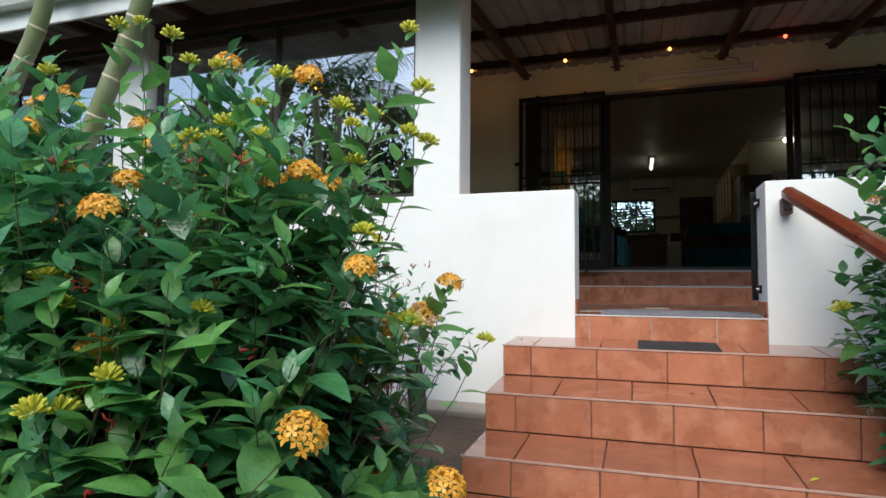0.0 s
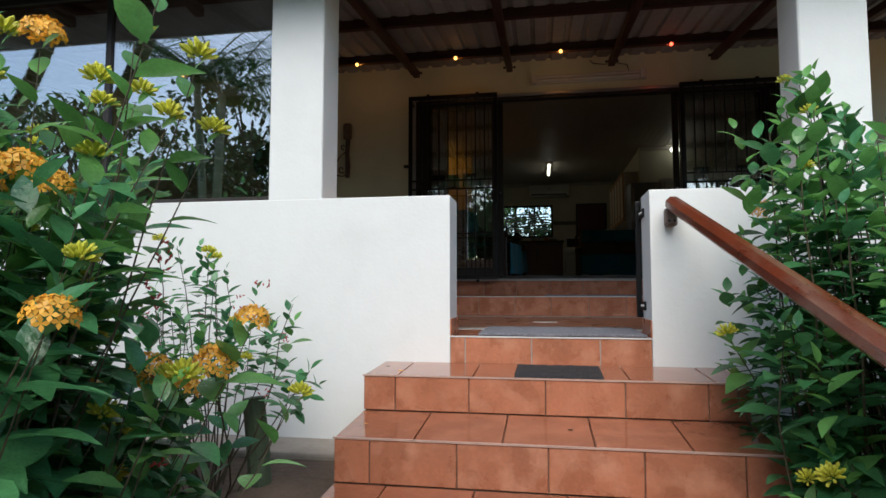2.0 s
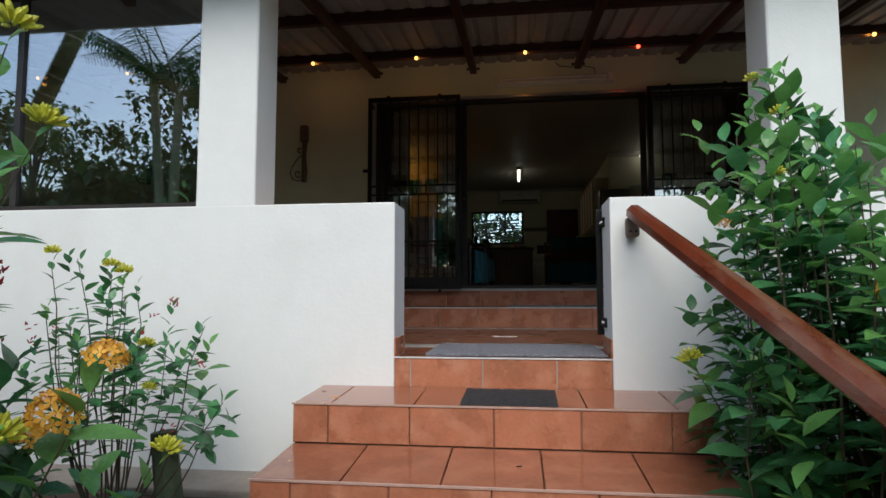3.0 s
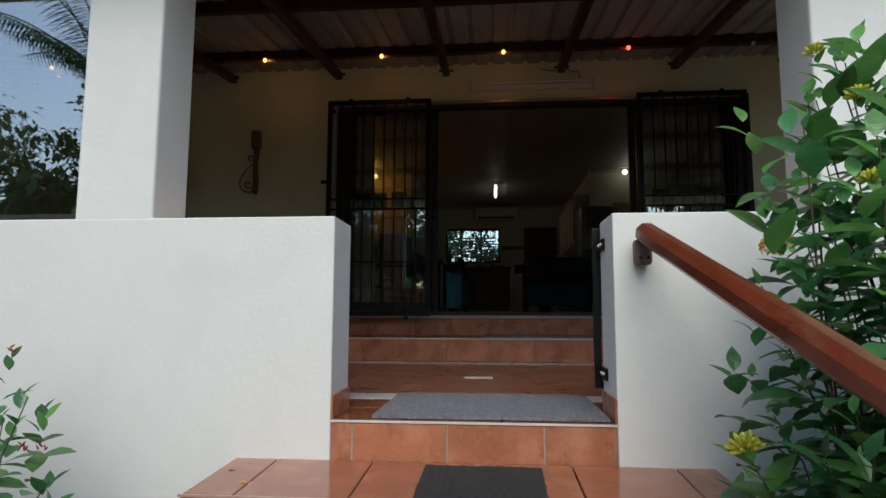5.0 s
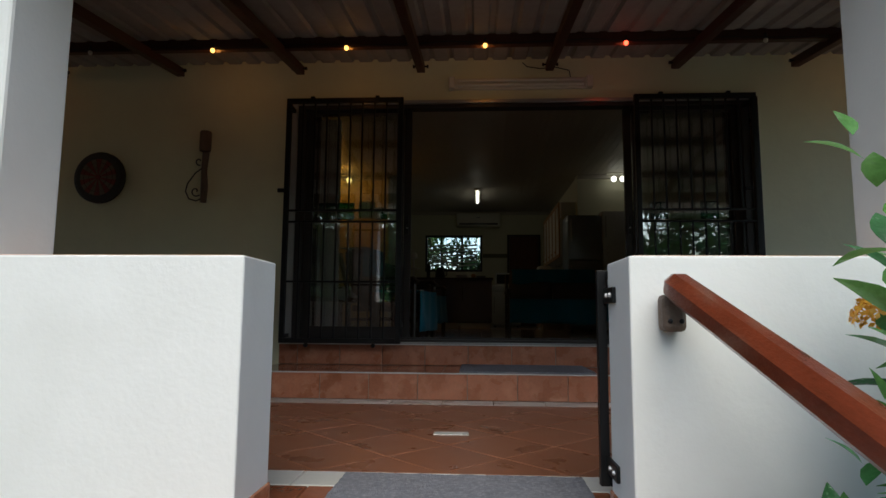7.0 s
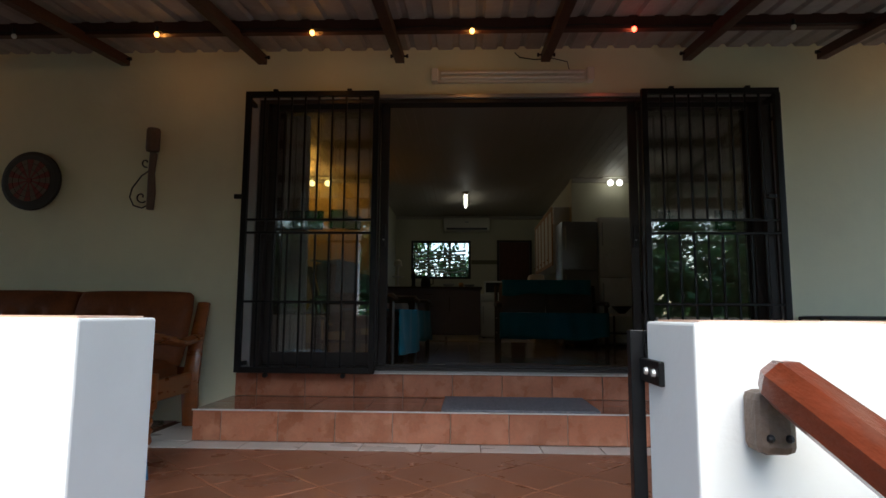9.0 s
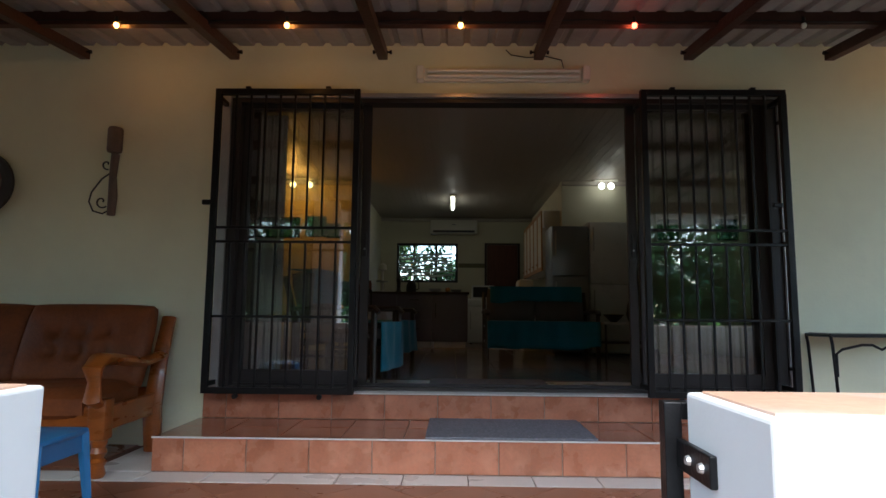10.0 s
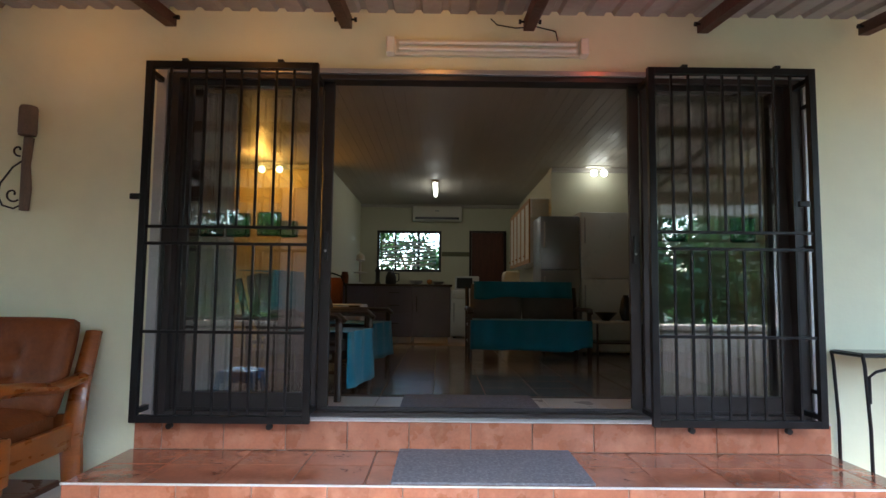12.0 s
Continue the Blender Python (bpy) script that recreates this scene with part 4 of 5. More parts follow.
# ---------------------------------------------------------------- verandah things
def make_batten():
    b = thing("tube_light", (2.325, HOUSE - .04, 2.725), "unlit white fluorescent batten above the sliding doors", "tube light")
    boxes("casing", [(-.595, .595, 0, .04, -.05, .05)], PLASTIC, b, "", .005)
    for z in (-.02, .02):
        bm = bmesh.new(); tube(bm, [(-.565, -.02, z), (.565, -.02, z)], .013, 10); part("tube", bm, MILK, b, "unlit glass tube", True)
    for x in (-.62, .615):
        bm = bmesh.new(); box(bm, x - .025, x + .03, -.045, .04, -.055, .055, bevel=.01); part("end_cap", bm, PLASTIC, b)


make_batten()


def make_bulb(x, lit, y=6.60):
    z = roof_z(6.60) + .055
    colour = {"amber": FAIRY, "red": FAIRYRED}.get(lit, MILK)
    b = thing("fairy_bulb", (x, y - .03, z), {"amber": "lit amber festoon bulb hanging on the roof purlin", "red": "lit red festoon bulb hanging on the roof purlin"}.get(lit, "unlit clear festoon bulb hanging on the purlin"), "festoon bulb", group="festoon bulbs")
    bm = bmesh.new(); tube(bm, [(0, 0, .045), (0, 0, .0)], .012, 8); part("socket", bm, BLACKP, b)
    bm = bmesh.new(); ball(bm, (0, 0, -.012), .0175, 12, 8, (1, 1, 1.15)); part("globe", bm, colour, b, smooth=True)
    if lit == "amber":
        lamp("festoon_lamp", "POINT", (x, y + .06, z - .05), .20, (1.0, .36, .07), .02)
    if lit == "red":
        lamp("festoon_lamp", "POINT", (x, y + .06, z - .05), .10, (1.0, .13, .05), .02)


for x, s in ((-4.6, "amber"), (-3.5, "amber"), (-2.4, "amber"), (-1.3, "clear"), (-.25, "amber"), (.87, "amber"), (2.0, "amber"), (3.12, "red"), (4.2, "clear"), (5.3, "amber")):
    make_bulb(x, s)
w = thing("cable", (0, 6.54, roof_z(6.6) + .10), "thin dark festoon cable along the purlin", "cable")
bm = bmesh.new()
tube(bm, [(-5 + i * .28, 0.02 + .006 * math.sin(i * 2), -.02 - .02 * abs(math.sin(i * .79))) for i in range(40)], .004, 5)
part("wire", bm, BLACKP, w)
w = thing("cable", (2.35, HOUSE - .012, 2.9), "loose cable running to the batten light", "cable")
bm = bmesh.new()
tube(bm, [(0, 0, .03), (.04, 0, -.01), (.16, 0, -.03), (.3, 0, -.02), (.42, 0, -.05), (.44, 0, -.15)], .004, 5)
part("wire", bm, BLACKP, w)


def scroll(bm, c, r0, r1, a0, a1, y=0, r=.006, n=18):
    tube(bm, [(c[0] + (r0 + (r1 - r0) * i / n) * math.cos(a0 + (a1 - a0) * i / n), y, c[1] + (r0 + (r1 - r0) * i / n) * math.sin(a0 + (a1 - a0) * i / n)) for i in range(n + 1)], r, 5)


def make_wall_lamp(at):
    h = thing("wall_bracket", at, "weathered wooden wall bracket with a scrolled iron arm", "wall ornament", group="wall brackets")
    bm = bmesh.new()
    tube(bm, [(0, -.04, -.34), (.004, -.04, -.2), (-.004, -.042, -.05), (.004, -.04, .12)], [.028, .032, .026, .03], 8)
    part("post", bm, OLDWOOD, h, smooth=True)
    bm = bmesh.new(); lathe(bm, [(.048, 0), (.052, .02), (.052, .17), (.046, .185)], (.004, -.06, .13), 12); part("cup", bm, OLDWOOD, h, "round weathered wooden cup", True)
    bm = bmesh.new()
    scroll(bm, (-.05, .04), .008, .04, 0, 5.0, -.05)
    scroll(bm, (-.07, -.24), .01, .05, -.3, 5.5, -.05)
    tube(bm, [(-.01, -.05, -.02), (-.08, -.05, -.07), (-.15, -.05, -.17), (-.165, -.05, -.24), (-.13, -.05, -.31), (-.06, -.05, -.33), (0, -.05, -.30)], .006, 5)
    part("iron_arm", bm, IRON, h)


make_wall_lamp((-.555, HOUSE - .005, 1.98))
make_wall_lamp((-2.5, HOUSE - .005, 2.0))


def make_dartboard():
    b = thing("dartboard", (-1.55, HOUSE - .02, 1.875), "dark round dartboard with faded red segments", "dartboard")
    m_ = Matrix.Rotation(radians(90), 4, "X")
    bm = bmesh.new(); lathe(bm, [(.225, -.018), (.24, 0), (.24, .03), (.21, .04)], sides=40, m=m_); part("rim", bm, RUBBER, b, "black worn rim")
    for i in range(20):
        bm = bmesh.new()
        for r0, r1 in ((.025, .085), (.09, .135), (.14, .172)):
            a0, a1 = math.radians(i * 18 - 8.6), math.radians(i * 18 + 8.6)
            vs = [(r0, a0), (r1, a0), (r1, a1), (r0, a1)]
            top = [bm.verts.new((r * math.cos(a), -.046, r * math.sin(a))) for r, a in vs]
            low = [bm.verts.new((r * math.cos(a), -.038, r * math.sin(a))) for r, a in vs]
            bm.faces.new(top)
            for k_ in range(4):
                bm.faces.new((low[k_], low[(k_ + 1) % 4], top[(k_ + 1) % 4], top[k_]))
        part("segment", bm, DARTRED if i % 2 else DARTPALE, b)
    bm = bmesh.new(); lathe(bm, [(.022, .04), (.022, .05)], sides=14, m=m_); part("bullseye", bm, DARTRED, b)


make_dartboard()


def make_settee():
    s = thing("settee", (-1.83, 6.32, 0), "orange-brown varnished wooden settee with tufted brown suede cushions", "settee", 1.5)
    W = 1.78
    for x in (.0, W):
        bm = bmesh.new()
        lathe(bm, [(.035, 0), (.045, .02), (.035, .06), (.05, .09), (.034, .11), (.048, .14), (.036, .17), (.045, .19), (.045, .21)], (x, 0, 0), 14)
        box(bm, x - .05, x + .05, -.05, .05, .21, .44, bevel=.012)
        part("front_leg", bm, CHAIRWOOD, s, "turned front leg", True)
        bm = bmesh.new()
        tube(bm, [(x, .66, 0), (x, .62, .3), (x, .69, .6), (x, .80, .90)], [.045, .05, .042, .038], 8, flat=(.8, 1.3))
        part("back_leg", bm, CHAIRWOOD, s, smooth=True)
        bm = bmesh.new()
        tube(bm, [(x, -.02, .40), (x, -.10, .44), (x, -.09, .54), (x, -.12, .62), (x, -.05, .665), (x, .15, .65), (x, .45, .61), (x, .72, .64)],
             [.03, .042, .03, .045, .052, .045, .042, .04], 10, flat=(1.25, .75))
        part("armrest", bm, CHAIRWOOD, s, "carved scroll armrest", True)
        bm = bmesh.new(); box(bm, x - .02, x + .02, .04, .64, .25, .39, bevel=.01); part("side_rail", bm, CHAIRWOOD, s)
    boxes("front_rail", [(.05, W - .05, -.03, .01, .26, .40)], CHAIRWOOD, s, "", .01)
    boxes("back_rail", [(.04, W - .04, .70, .74, .30, .42)], CHAIRWOOD, s, "", .01)
    n = 2
    for i in range(n):
        a, b = .06 + (W - .12) * i / n, .06 + (W - .12) * (i + 1) / n - .008
        bm = bmesh.new(); pad(bm, a, b, -.06, .60, .32, .47, .03, 16, 12, .02, i); part("seat_cushion", bm, LEATHER, s, "brown suede seat cushion", True)
        bm = bmesh.new()
        pad(bm, a - .02, b + .02, 0, .58, -.05, .06, .05, 30, 26, .01, i + 7)
        for v in bm.verts:
            if v.co.z > 0:
                for u_ in (.3, .5, .7):
                    for w_ in (.22, .36):
                        dx, dy = v.co.x - (a + (b - a) * u_), v.co.y - w_
                        v.co.z -= .05 * math.exp(-(dx * dx + dy * dy) / .0018)
        bmesh.ops.transform(bm, matrix=Matrix.Translation((0, .54, .43)) @ Matrix.Rotation(radians(70), 4, "X"), verts=bm.verts)
        part("back_cushion", bm, LEATHER, s, "tufted brown suede back cushion", True)


make_settee()


def make_stool():
    s = thing("stool", (.19, 5.42, 0), "small blue plastic stool beside the settee", "stool")
    bm = bmesh.new(); box(bm, -.17, .17, -.17, .17, .40, .43, bevel=.012); part("seat", bm, BLUEP, s, smooth=True)
    for x in (-1, 1):
        for y in (-1, 1):
            bm = bmesh.new(); tube(bm, [(x * .185, y * .185, 0), (x * .15, y * .15, .41)], [.016, .028], 6); part("leg", bm, BLUEP, s)
    for x in (-1, 1):
        boxes("apron", [(x * .155 - .006, x * .155 + .006, -.14, .14, .33, .402)], BLUEP, s)
        boxes("apron", [(-.14, .14, x * .155 - .006, x * .155 + .006, .33, .402)], BLUEP, s)


make_stool()


def make_iron_table():
    t = thing("iron_table", (4.465, 6.92, 0), "dark wrought iron side table standing against the cream wall", "side table")
    bm = bmesh.new()
    tube(bm, [(0, 0, .82), (.7, 0, .82)], .012, 6); tube(bm, [(0, .27, .82), (.7, .27, .82)], .012, 6)
    tube(bm, [(0, 0, .82), (0, .27, .82)], .012, 6); tube(bm, [(.7, 0, .82), (.7, .27, .82)], .012, 6)
    part("top_frame", bm, IRON, t)
    boxes("tabletop", [(.012, .688, .012, .258, .822, .834)], material("dark_glass_top", (.05, .05, .05), .1), t)
    for x, y in ((0, 0), (0, .27), (.7, 0), (.7, .27)):
        bm = bmesh.new(); tube(bm, [(x, y, .82), (x + .01, y, .76), (x + .03, y, .4), (x + .03, y, 0)], .011, 6); part("leg", bm, IRON, t)
    bm = bmesh.new()
    tube(bm, [(.03, -.005, .55), (.03, -.005, .70), (.07, -.005, .73), (.2, -.005, .76), (.27, -.005, .76), (.33, -.005, .73), (.38, -.005, .76), (.5, -.005, .76), (.62, -.005, .73), (.67, -.005, .70), (.67, -.005, .55)], .009, 6)
    part("scroll", bm, IRON, t)


make_iron_table()


def make_mat(name, at, w, dpt, mat_, label, tilt=0, h=.012, ribs=0):
    m_ = thing(name, at, label, "door mat")
    m_.matrix_world = pose(*at, tilt)
    bm = bmesh.new()
    nx, ny = 40, 20
    g = [[bm.verts.new((w * i / nx + .006 * noise.noise(Vector((i, j, at[0]))) * (i in (0, nx)), dpt * j / ny + .006 * noise.noise(Vector((i, j, at[1]))) * (j in (0, ny)),
                        h + .003 * noise.noise(Vector((i * .5, j * .5, at[0]))))) for j in range(ny + 1)] for i in range(nx + 1)]
    for i in range(nx):
        for j in range(ny):
            bm.faces.new((g[i][j], g[i + 1][j], g[i + 1][j + 1], g[i][j + 1]))
    r = bmesh.ops.extrude_edge_only(bm, edges=[e for e in bm.edges if e.is_boundary])
    for e in r["geom"]:
        if isinstance(e, bmesh.types.BMVert):
            e.co.z = 0
    part("surface", bm, mat_, m_, smooth=False)
    for i in range(ribs):
        x = .03 + (w - .06) * i / (ribs - 1)
        boxes("rib", [(x - .006, x + .006, .02, dpt - .02, h - .001, h + .002)], mat_, m_)


make_mat("door_mat", (1.41, 3.735, .003), .93, .68, MATGREY, "grey looped door mat lying in the gateway")
make_mat("door_mat", (1.635, 3.29, -.1775), .43, .34, MATBLACK, "black ribbed rubber mat lying on the top outer step", tilt=3.4, ribs=16)
make_mat("door_mat", (1.805, 6.525, PLATZ + .003), 1.02, .64, MATGREY, "blue-grey looped door mat lying on the platform")


# ---------------------------------------------------------------- glazed bay beside the gateway
def make_glazing(x0, x1, mull):
    g = thing("glazed_bay", (0, 3.82, 0), "bronze framed verandah window reflecting the garden", "window")
    z0, z1 = WTOP + .005, roof_z(3.8) - .135
    rows = [(x0, x1, -.02, .02, z0, z0 + .035), (x0, x1, -.02, .02, z1 - .04, z1)]
    for x in [x0 + .02, x1 - .02] + mull:
        rows.append((x - .02, x + .02, -.021, .021, z0 + .036, z1 - .041))
    boxes("window_frame", rows, BRONZE, g, "", .002)
    xs = [x0 + .02] + mull + [x1 - .02]
    for a, b in zip(xs, xs[1:]):
        p = boxes("pane", [(a + .018, b - .018, -.003, .003, z0 + .03, z1 - .035)], SOLAR, g, "large tinted pane reflecting the sky")
        p.visible_shadow = False


make_glazing(-2.305, .12, [-1.10])
make_glazing(-5.345, -2.66, [-4.0])


# ---------------------------------------------------------------- plants
def leaf_shape(n=4, width=.28, curl=.25, fold=.12, tipped=.6):
    """A leaf of length 1 along x: rows of left, middle, right points."""
    rows = []
    for i in range(n + 1):
        t = i / n
        w = width * (math.sin(math.pi * t ** tipped)) if 0 < i < n else 0.012
        z = -curl * t * t
        rows.append(((t, w, z + fold * w), (t, 0, z), (t, -w, z + fold * w)))
    return np.array(rows, dtype=float).reshape(-1, 3), n


class Leaves:
    """Gathers many small shapes and joins them into one mesh."""

    def __init__(self):
        self.v, self.f, self.count = [], [], 0

    def add_leaf(self, at, way, up, length, shape):
        pts, n = shape
        x = np.array(way)
        x = x / (np.linalg.norm(x) + 1e-9)
        z = np.array(up) - x * np.dot(up, x)
        z = z / (np.linalg.norm(z) + 1e-9)
        y = np.cross(z, x)
        self.v.append(np.array(at) + length * (pts[:, :1] * x + pts[:, 1:2] * y + pts[:, 2:] * z))
        b = self.count
        for i in range(n):
            a, c = b + 3 * i, b + 3 * i + 3
            self.f += [(a, a + 1, c + 1, c), (a + 1, a + 2, c + 2, c + 1)]
        self.count += len(pts)

    def build(self, name, mat, parent, label=""):
        if not self.v:
            return None
        me = bpy.data.meshes.new(name)
        me.from_pydata(np.concatenate(self.v).tolist(), [], self.f)
        me.materials.append(mat)
        me.shade_smooth()
        ob = new(name, me)
        ob.parent = parent
        if label:
            ob["label"] = label
        return ob


def rnd_unit(r):
    v = Vector((r.gauss(0, 1), r.gauss(0, 1), r.gauss(0, 1)))
    return v.normalized()


def floret_cluster(bm, at, up, r, rng, bud):
    """A rounded head of many four-petalled florets, or of upright finger-like buds."""
    up = Vector(up).normalized()
    q = up.to_track_quat("Z", "Y")
    n = 26 if bud else 34
    for i in range(n):
        ph = i * 2.399963
        ct = 1 - (i + .5) / n * (.95 if not bud else .8)
        st_ = math.sqrt(max(0, 1 - ct * ct))
        d = q @ Vector((st_ * math.cos(ph), st_ * math.sin(ph), ct))
        p = at + d * r * (1 + .12 * rng.uniform(-1, 1))
        if bud:
            s = d.orthogonal().normalized() * r * .09
            u = d.cross(s)
            a0 = at + d * r * .45
            base = [bm.verts.new(a0 + k) for k in (s, u, -s, -u)]
            head = [bm.verts.new(p + k * 1.5) for k in (s, u, -s, -u)]
            top = bm.verts.new(p + d * r * .18)
            for k in range(4):
                bm.faces.new((base[k], base[(k + 1) % 4], head[(k + 1) % 4], head[k]))
                bm.faces.new((head[k], head[(k + 1) % 4], top))
        else:
            s = d.orthogonal().normalized()
            s.rotate(Matrix.Rotation(rng.uniform(0, 3), 3, d))
            u = d.cross(s)
            c = bm.verts.new(p)
            c0 = bm.verts.new(p - d * r * .3)
            for k in range(4):
                e = s * math.cos(k * math.pi / 2) + u * math.sin(k * math.pi / 2)
                f = d.cross(e)
                L = r * .34
                a1 = bm.verts.new(p + e * L * .5 + f * L * .32 + d * .001)
                a2 = bm.verts.new(p + e * L + d * r * .04)
                a3 = bm.verts.new(p + e * L * .5 - f * L * .32 + d * .001)
                bm.faces.new((c, a3, a2, a1))
                if k % 2:
                    bm.faces.new((c0, a3, a1))


BROAD = leaf_shape(5, .255, .30, .22, .85)
SMALL = leaf_shape(4, .27, .2, .2, .9)


def make_shrub(at, radii, height, tips, leaf_len, label, seed, flower=.0, budding=.0, young=.15, density=11, mats=None, base_spread=.25, low=.15, shape=BROAD, name="flowering_shrub", skip=None, forced=(), leafy=(.4, .62), core=(.12, .35), wood=.6, reds=0):
    """A many-stemmed shrub: curved stems from the base to tips in a rounded crown, leaves in pairs along them, whorls and flower heads at the ends."""
    rng = random.Random(seed)
    s = thing(name, at, label, "shrub")
    dark, light = Leaves(), Leaves()
    bs = bmesh.new()
    heads = []
    made, tries = 0, 0
    spots = [(Vector(p), k) for p, k in forced]
    while made < tips + len(forced) and tries < tips * 30:
        tries += 1
        if made < len(spots):
            tip, kind = spots[made]
        else:
            kind = None
            zz = height * (low + (1 - low) * rng.random() ** .8)
            top_k = max(0, (zz / height - .55) / .45)
            k = rng.random() ** .38 * (1 - .5 * top_k ** 1.5)
            a = rng.uniform(0, 6.283)
            tip = Vector((math.cos(a) * k * radii[0], math.sin(a) * k * radii[1], zz))
            if zz > height * (.80 + .35 * noise.noise(Vector((tip.x * 2.2 + seed, tip.y * 2.2, 0)))):
                continue
            tip += Vector((tip.x, tip.y, 0)) * noise.noise(tip * 1.7 + Vector((seed, 0, 0))) * .3
            if skip and skip(Vector(at) + tip):
                continue
        made += 1
        a = rng.uniform(0, 6.283)
        base = Vector((base_spread * math.cos(a) * rng.random(), base_spread * math.sin(a) * rng.random(), -.05))
        base += Vector((tip.x, tip.y, 0)) * rng.uniform(*core)
        midp = base.lerp(tip, .5) + Vector((tip.x * .10, tip.y * .10, height * .02)) + rnd_unit(rng) * .09
        pts = []
        for i in range(7):
            t = i / 6
            pts.append(base * (1 - t) ** 2 + midp * 2 * t * (1 - t) + tip * t * t + rnd_unit(rng) * .012)
        if made % 2 or kind:
            tube(bs, pts, [q * wood for q in (.011, .009, .008, .007, .006, .005, .003)], 5, cap=False)
        way = (pts[-1] - pts[-2]).normalized()
        is_young = rng.random() < young or kind is not None
        L = leaf_len * rng.uniform(.75, 1.2)
        stretch = rng.uniform(*leafy)
        for j in range(density):
            t = 1 - stretch * (j / density) ** 1.1
            p = pts[0] * (1 - t) ** 2 + midp * 2 * t * (1 - t) + tip * t * t
            a = j * 1.9 + rng.uniform(-.3, .3)
            side = way.orthogonal().normalized()
            side.rotate(Matrix.Rotation(a, 3, way))
            spread = .45 + .55 * min(1, j / 4)
            dvec = (side * spread + way * (1.15 - spread) + Vector((0, 0, .42 - .5 * j / density))).normalized()
            bag = light if (is_young and j < 6) else dark
            size = L * (.55 + .45 * min(1, j / 3)) * rng.uniform(.8, 1.15)
            bag.add_leaf(p, dvec, (way * .6 + Vector((0, 0, 1))) + rnd_unit(rng) * .5, size, shape)
        r = rng.random()
        if kind == "f" or (kind is None and r < flower):
            heads.append((tip + way * .03, way, rng.uniform(.042, .058), False))
        elif kind == "b" or (kind is None and r < flower + budding):
            heads.append((tip + way * .03, way, rng.uniform(.030, .045), True))
    tagged(part("branchwork", bs, STEM, s), kind="stuff")
    br = bmesh.new()
    for k in range(reds):
        a, zz = rng.uniform(0, 6.283), height * rng.uniform(.25, .75)
        c = Vector((math.cos(a) * radii[0] * .85, math.sin(a) * radii[1] * .85, zz))
        if skip and skip(Vector(at) + c):
            continue
        for q in range(5):
            d = rnd_unit(rng)
            d.z = abs(d.z)
            o_ = c + rnd_unit(rng) * .016
            tube(br, [o_, o_ + d * .008, o_ + d * .018], [.0015, .0036, .001], 5)
    if reds:
        tagged(part("red_bud_scatter", br, REDBERRY, s, "small red buds"), kind="stuff")
    else:
        br.free()
    m1, m2 = mats or (LEAF, YOUNG)
    o = dark.build("foliage", m1, s)
    o = light.build("young_foliage", m2, s, "fresh light green leaves")
    for p, way, r, bud in heads:
        bm = bmesh.new()
        floret_cluster(bm, p, way + Vector((0, 0, .8)), r, rng, bud)
        part("flower_bud" if bud else "flower_head", bm, BUD if bud else PETAL, s, "green-yellow bud cluster" if bud else "yellow-orange flower head")
    return s


def clear_of_path(p):
    return (p.x > .93 - .25 * max(0, 1.2 - p.y)) or (p.x - 1.65) ** 2 + (p.y + .15) ** 2 < .75 ** 2 or p.y < .35


# flower heads (f) and bud clusters (b) of the big shrub by the steps
BLOOMS = [
    (-0.31, 1.7, 0.78, 'f'), (-0.15, 1.5, 0.5, 'f'), (0.48, 1.5, 0.46, 'f'), (0.68, 1.5, 0.45, 'f'), (0.92, 0.95, -0.19, 'f'), (1.13, 1.3, -0.38, 'f'),
    (0.28, 1.0, -0.05, 'f'), (-0.29, 1.4, 0.53, 'f'), (0.16, 1.6, 0.51, 'f'), (0.97, 1.87, 0.14, 'f'), (0.95, 1.5, 0.94, 'b'), (0.85, 1.55, 0.83, 'b'),
    (0.42, 1.6, 0.88, 'b'), (0.54, 1.6, 0.86, 'f'), (0.23, 1.5, 0.9, 'b'), (0.02, 1.6, 0.98, 'b'), (-0.17, 1.7, 1.15, 'b'), (-0.33, 1.7, 1.23, 'b'),
    (-0.45, 1.7, 1.23, 'b'), (0.61, 1.0, 0.07, 'b'), (0.34, 1.0, 0.02, 'b'), (0.44, 0.9, -0.09, 'b'), (0.15, 1.0, 0.07, 'b'), (-0.77, 1.8, 0.93, 'b'),
    (0.49, 1.4, 0.6, 'b'), (0.96, 1.6, 0.78, 'b'), (0.94, 1.7, 0.63, 'b'), (0.23, 1.4, 0.61, 'b'), (0.71, 1.6, 0.68, 'b'), (0.95, 1.5, 0.61, 'b'),
    (0.61, 1.7, 0.78, 'b'), (0.74, 1.7, 0.74, 'b'), (0.48, 1.5, 0.55, 'b'), (0.59, 1.5, 0.49, 'f'), (-0.14, 1.2, 0.33, 'f'), (0.83, 1.7, 0.01, 'b'),
    (0.88, 1.7, 0.01, 'b'), (1.1, 1.9, -0.06, 'b'),
]


def blooms(at, test):
    return [((x - at[0], y - at[1], z - at[2]), k) for x, y, z, k in BLOOMS if test(x, y, z)]


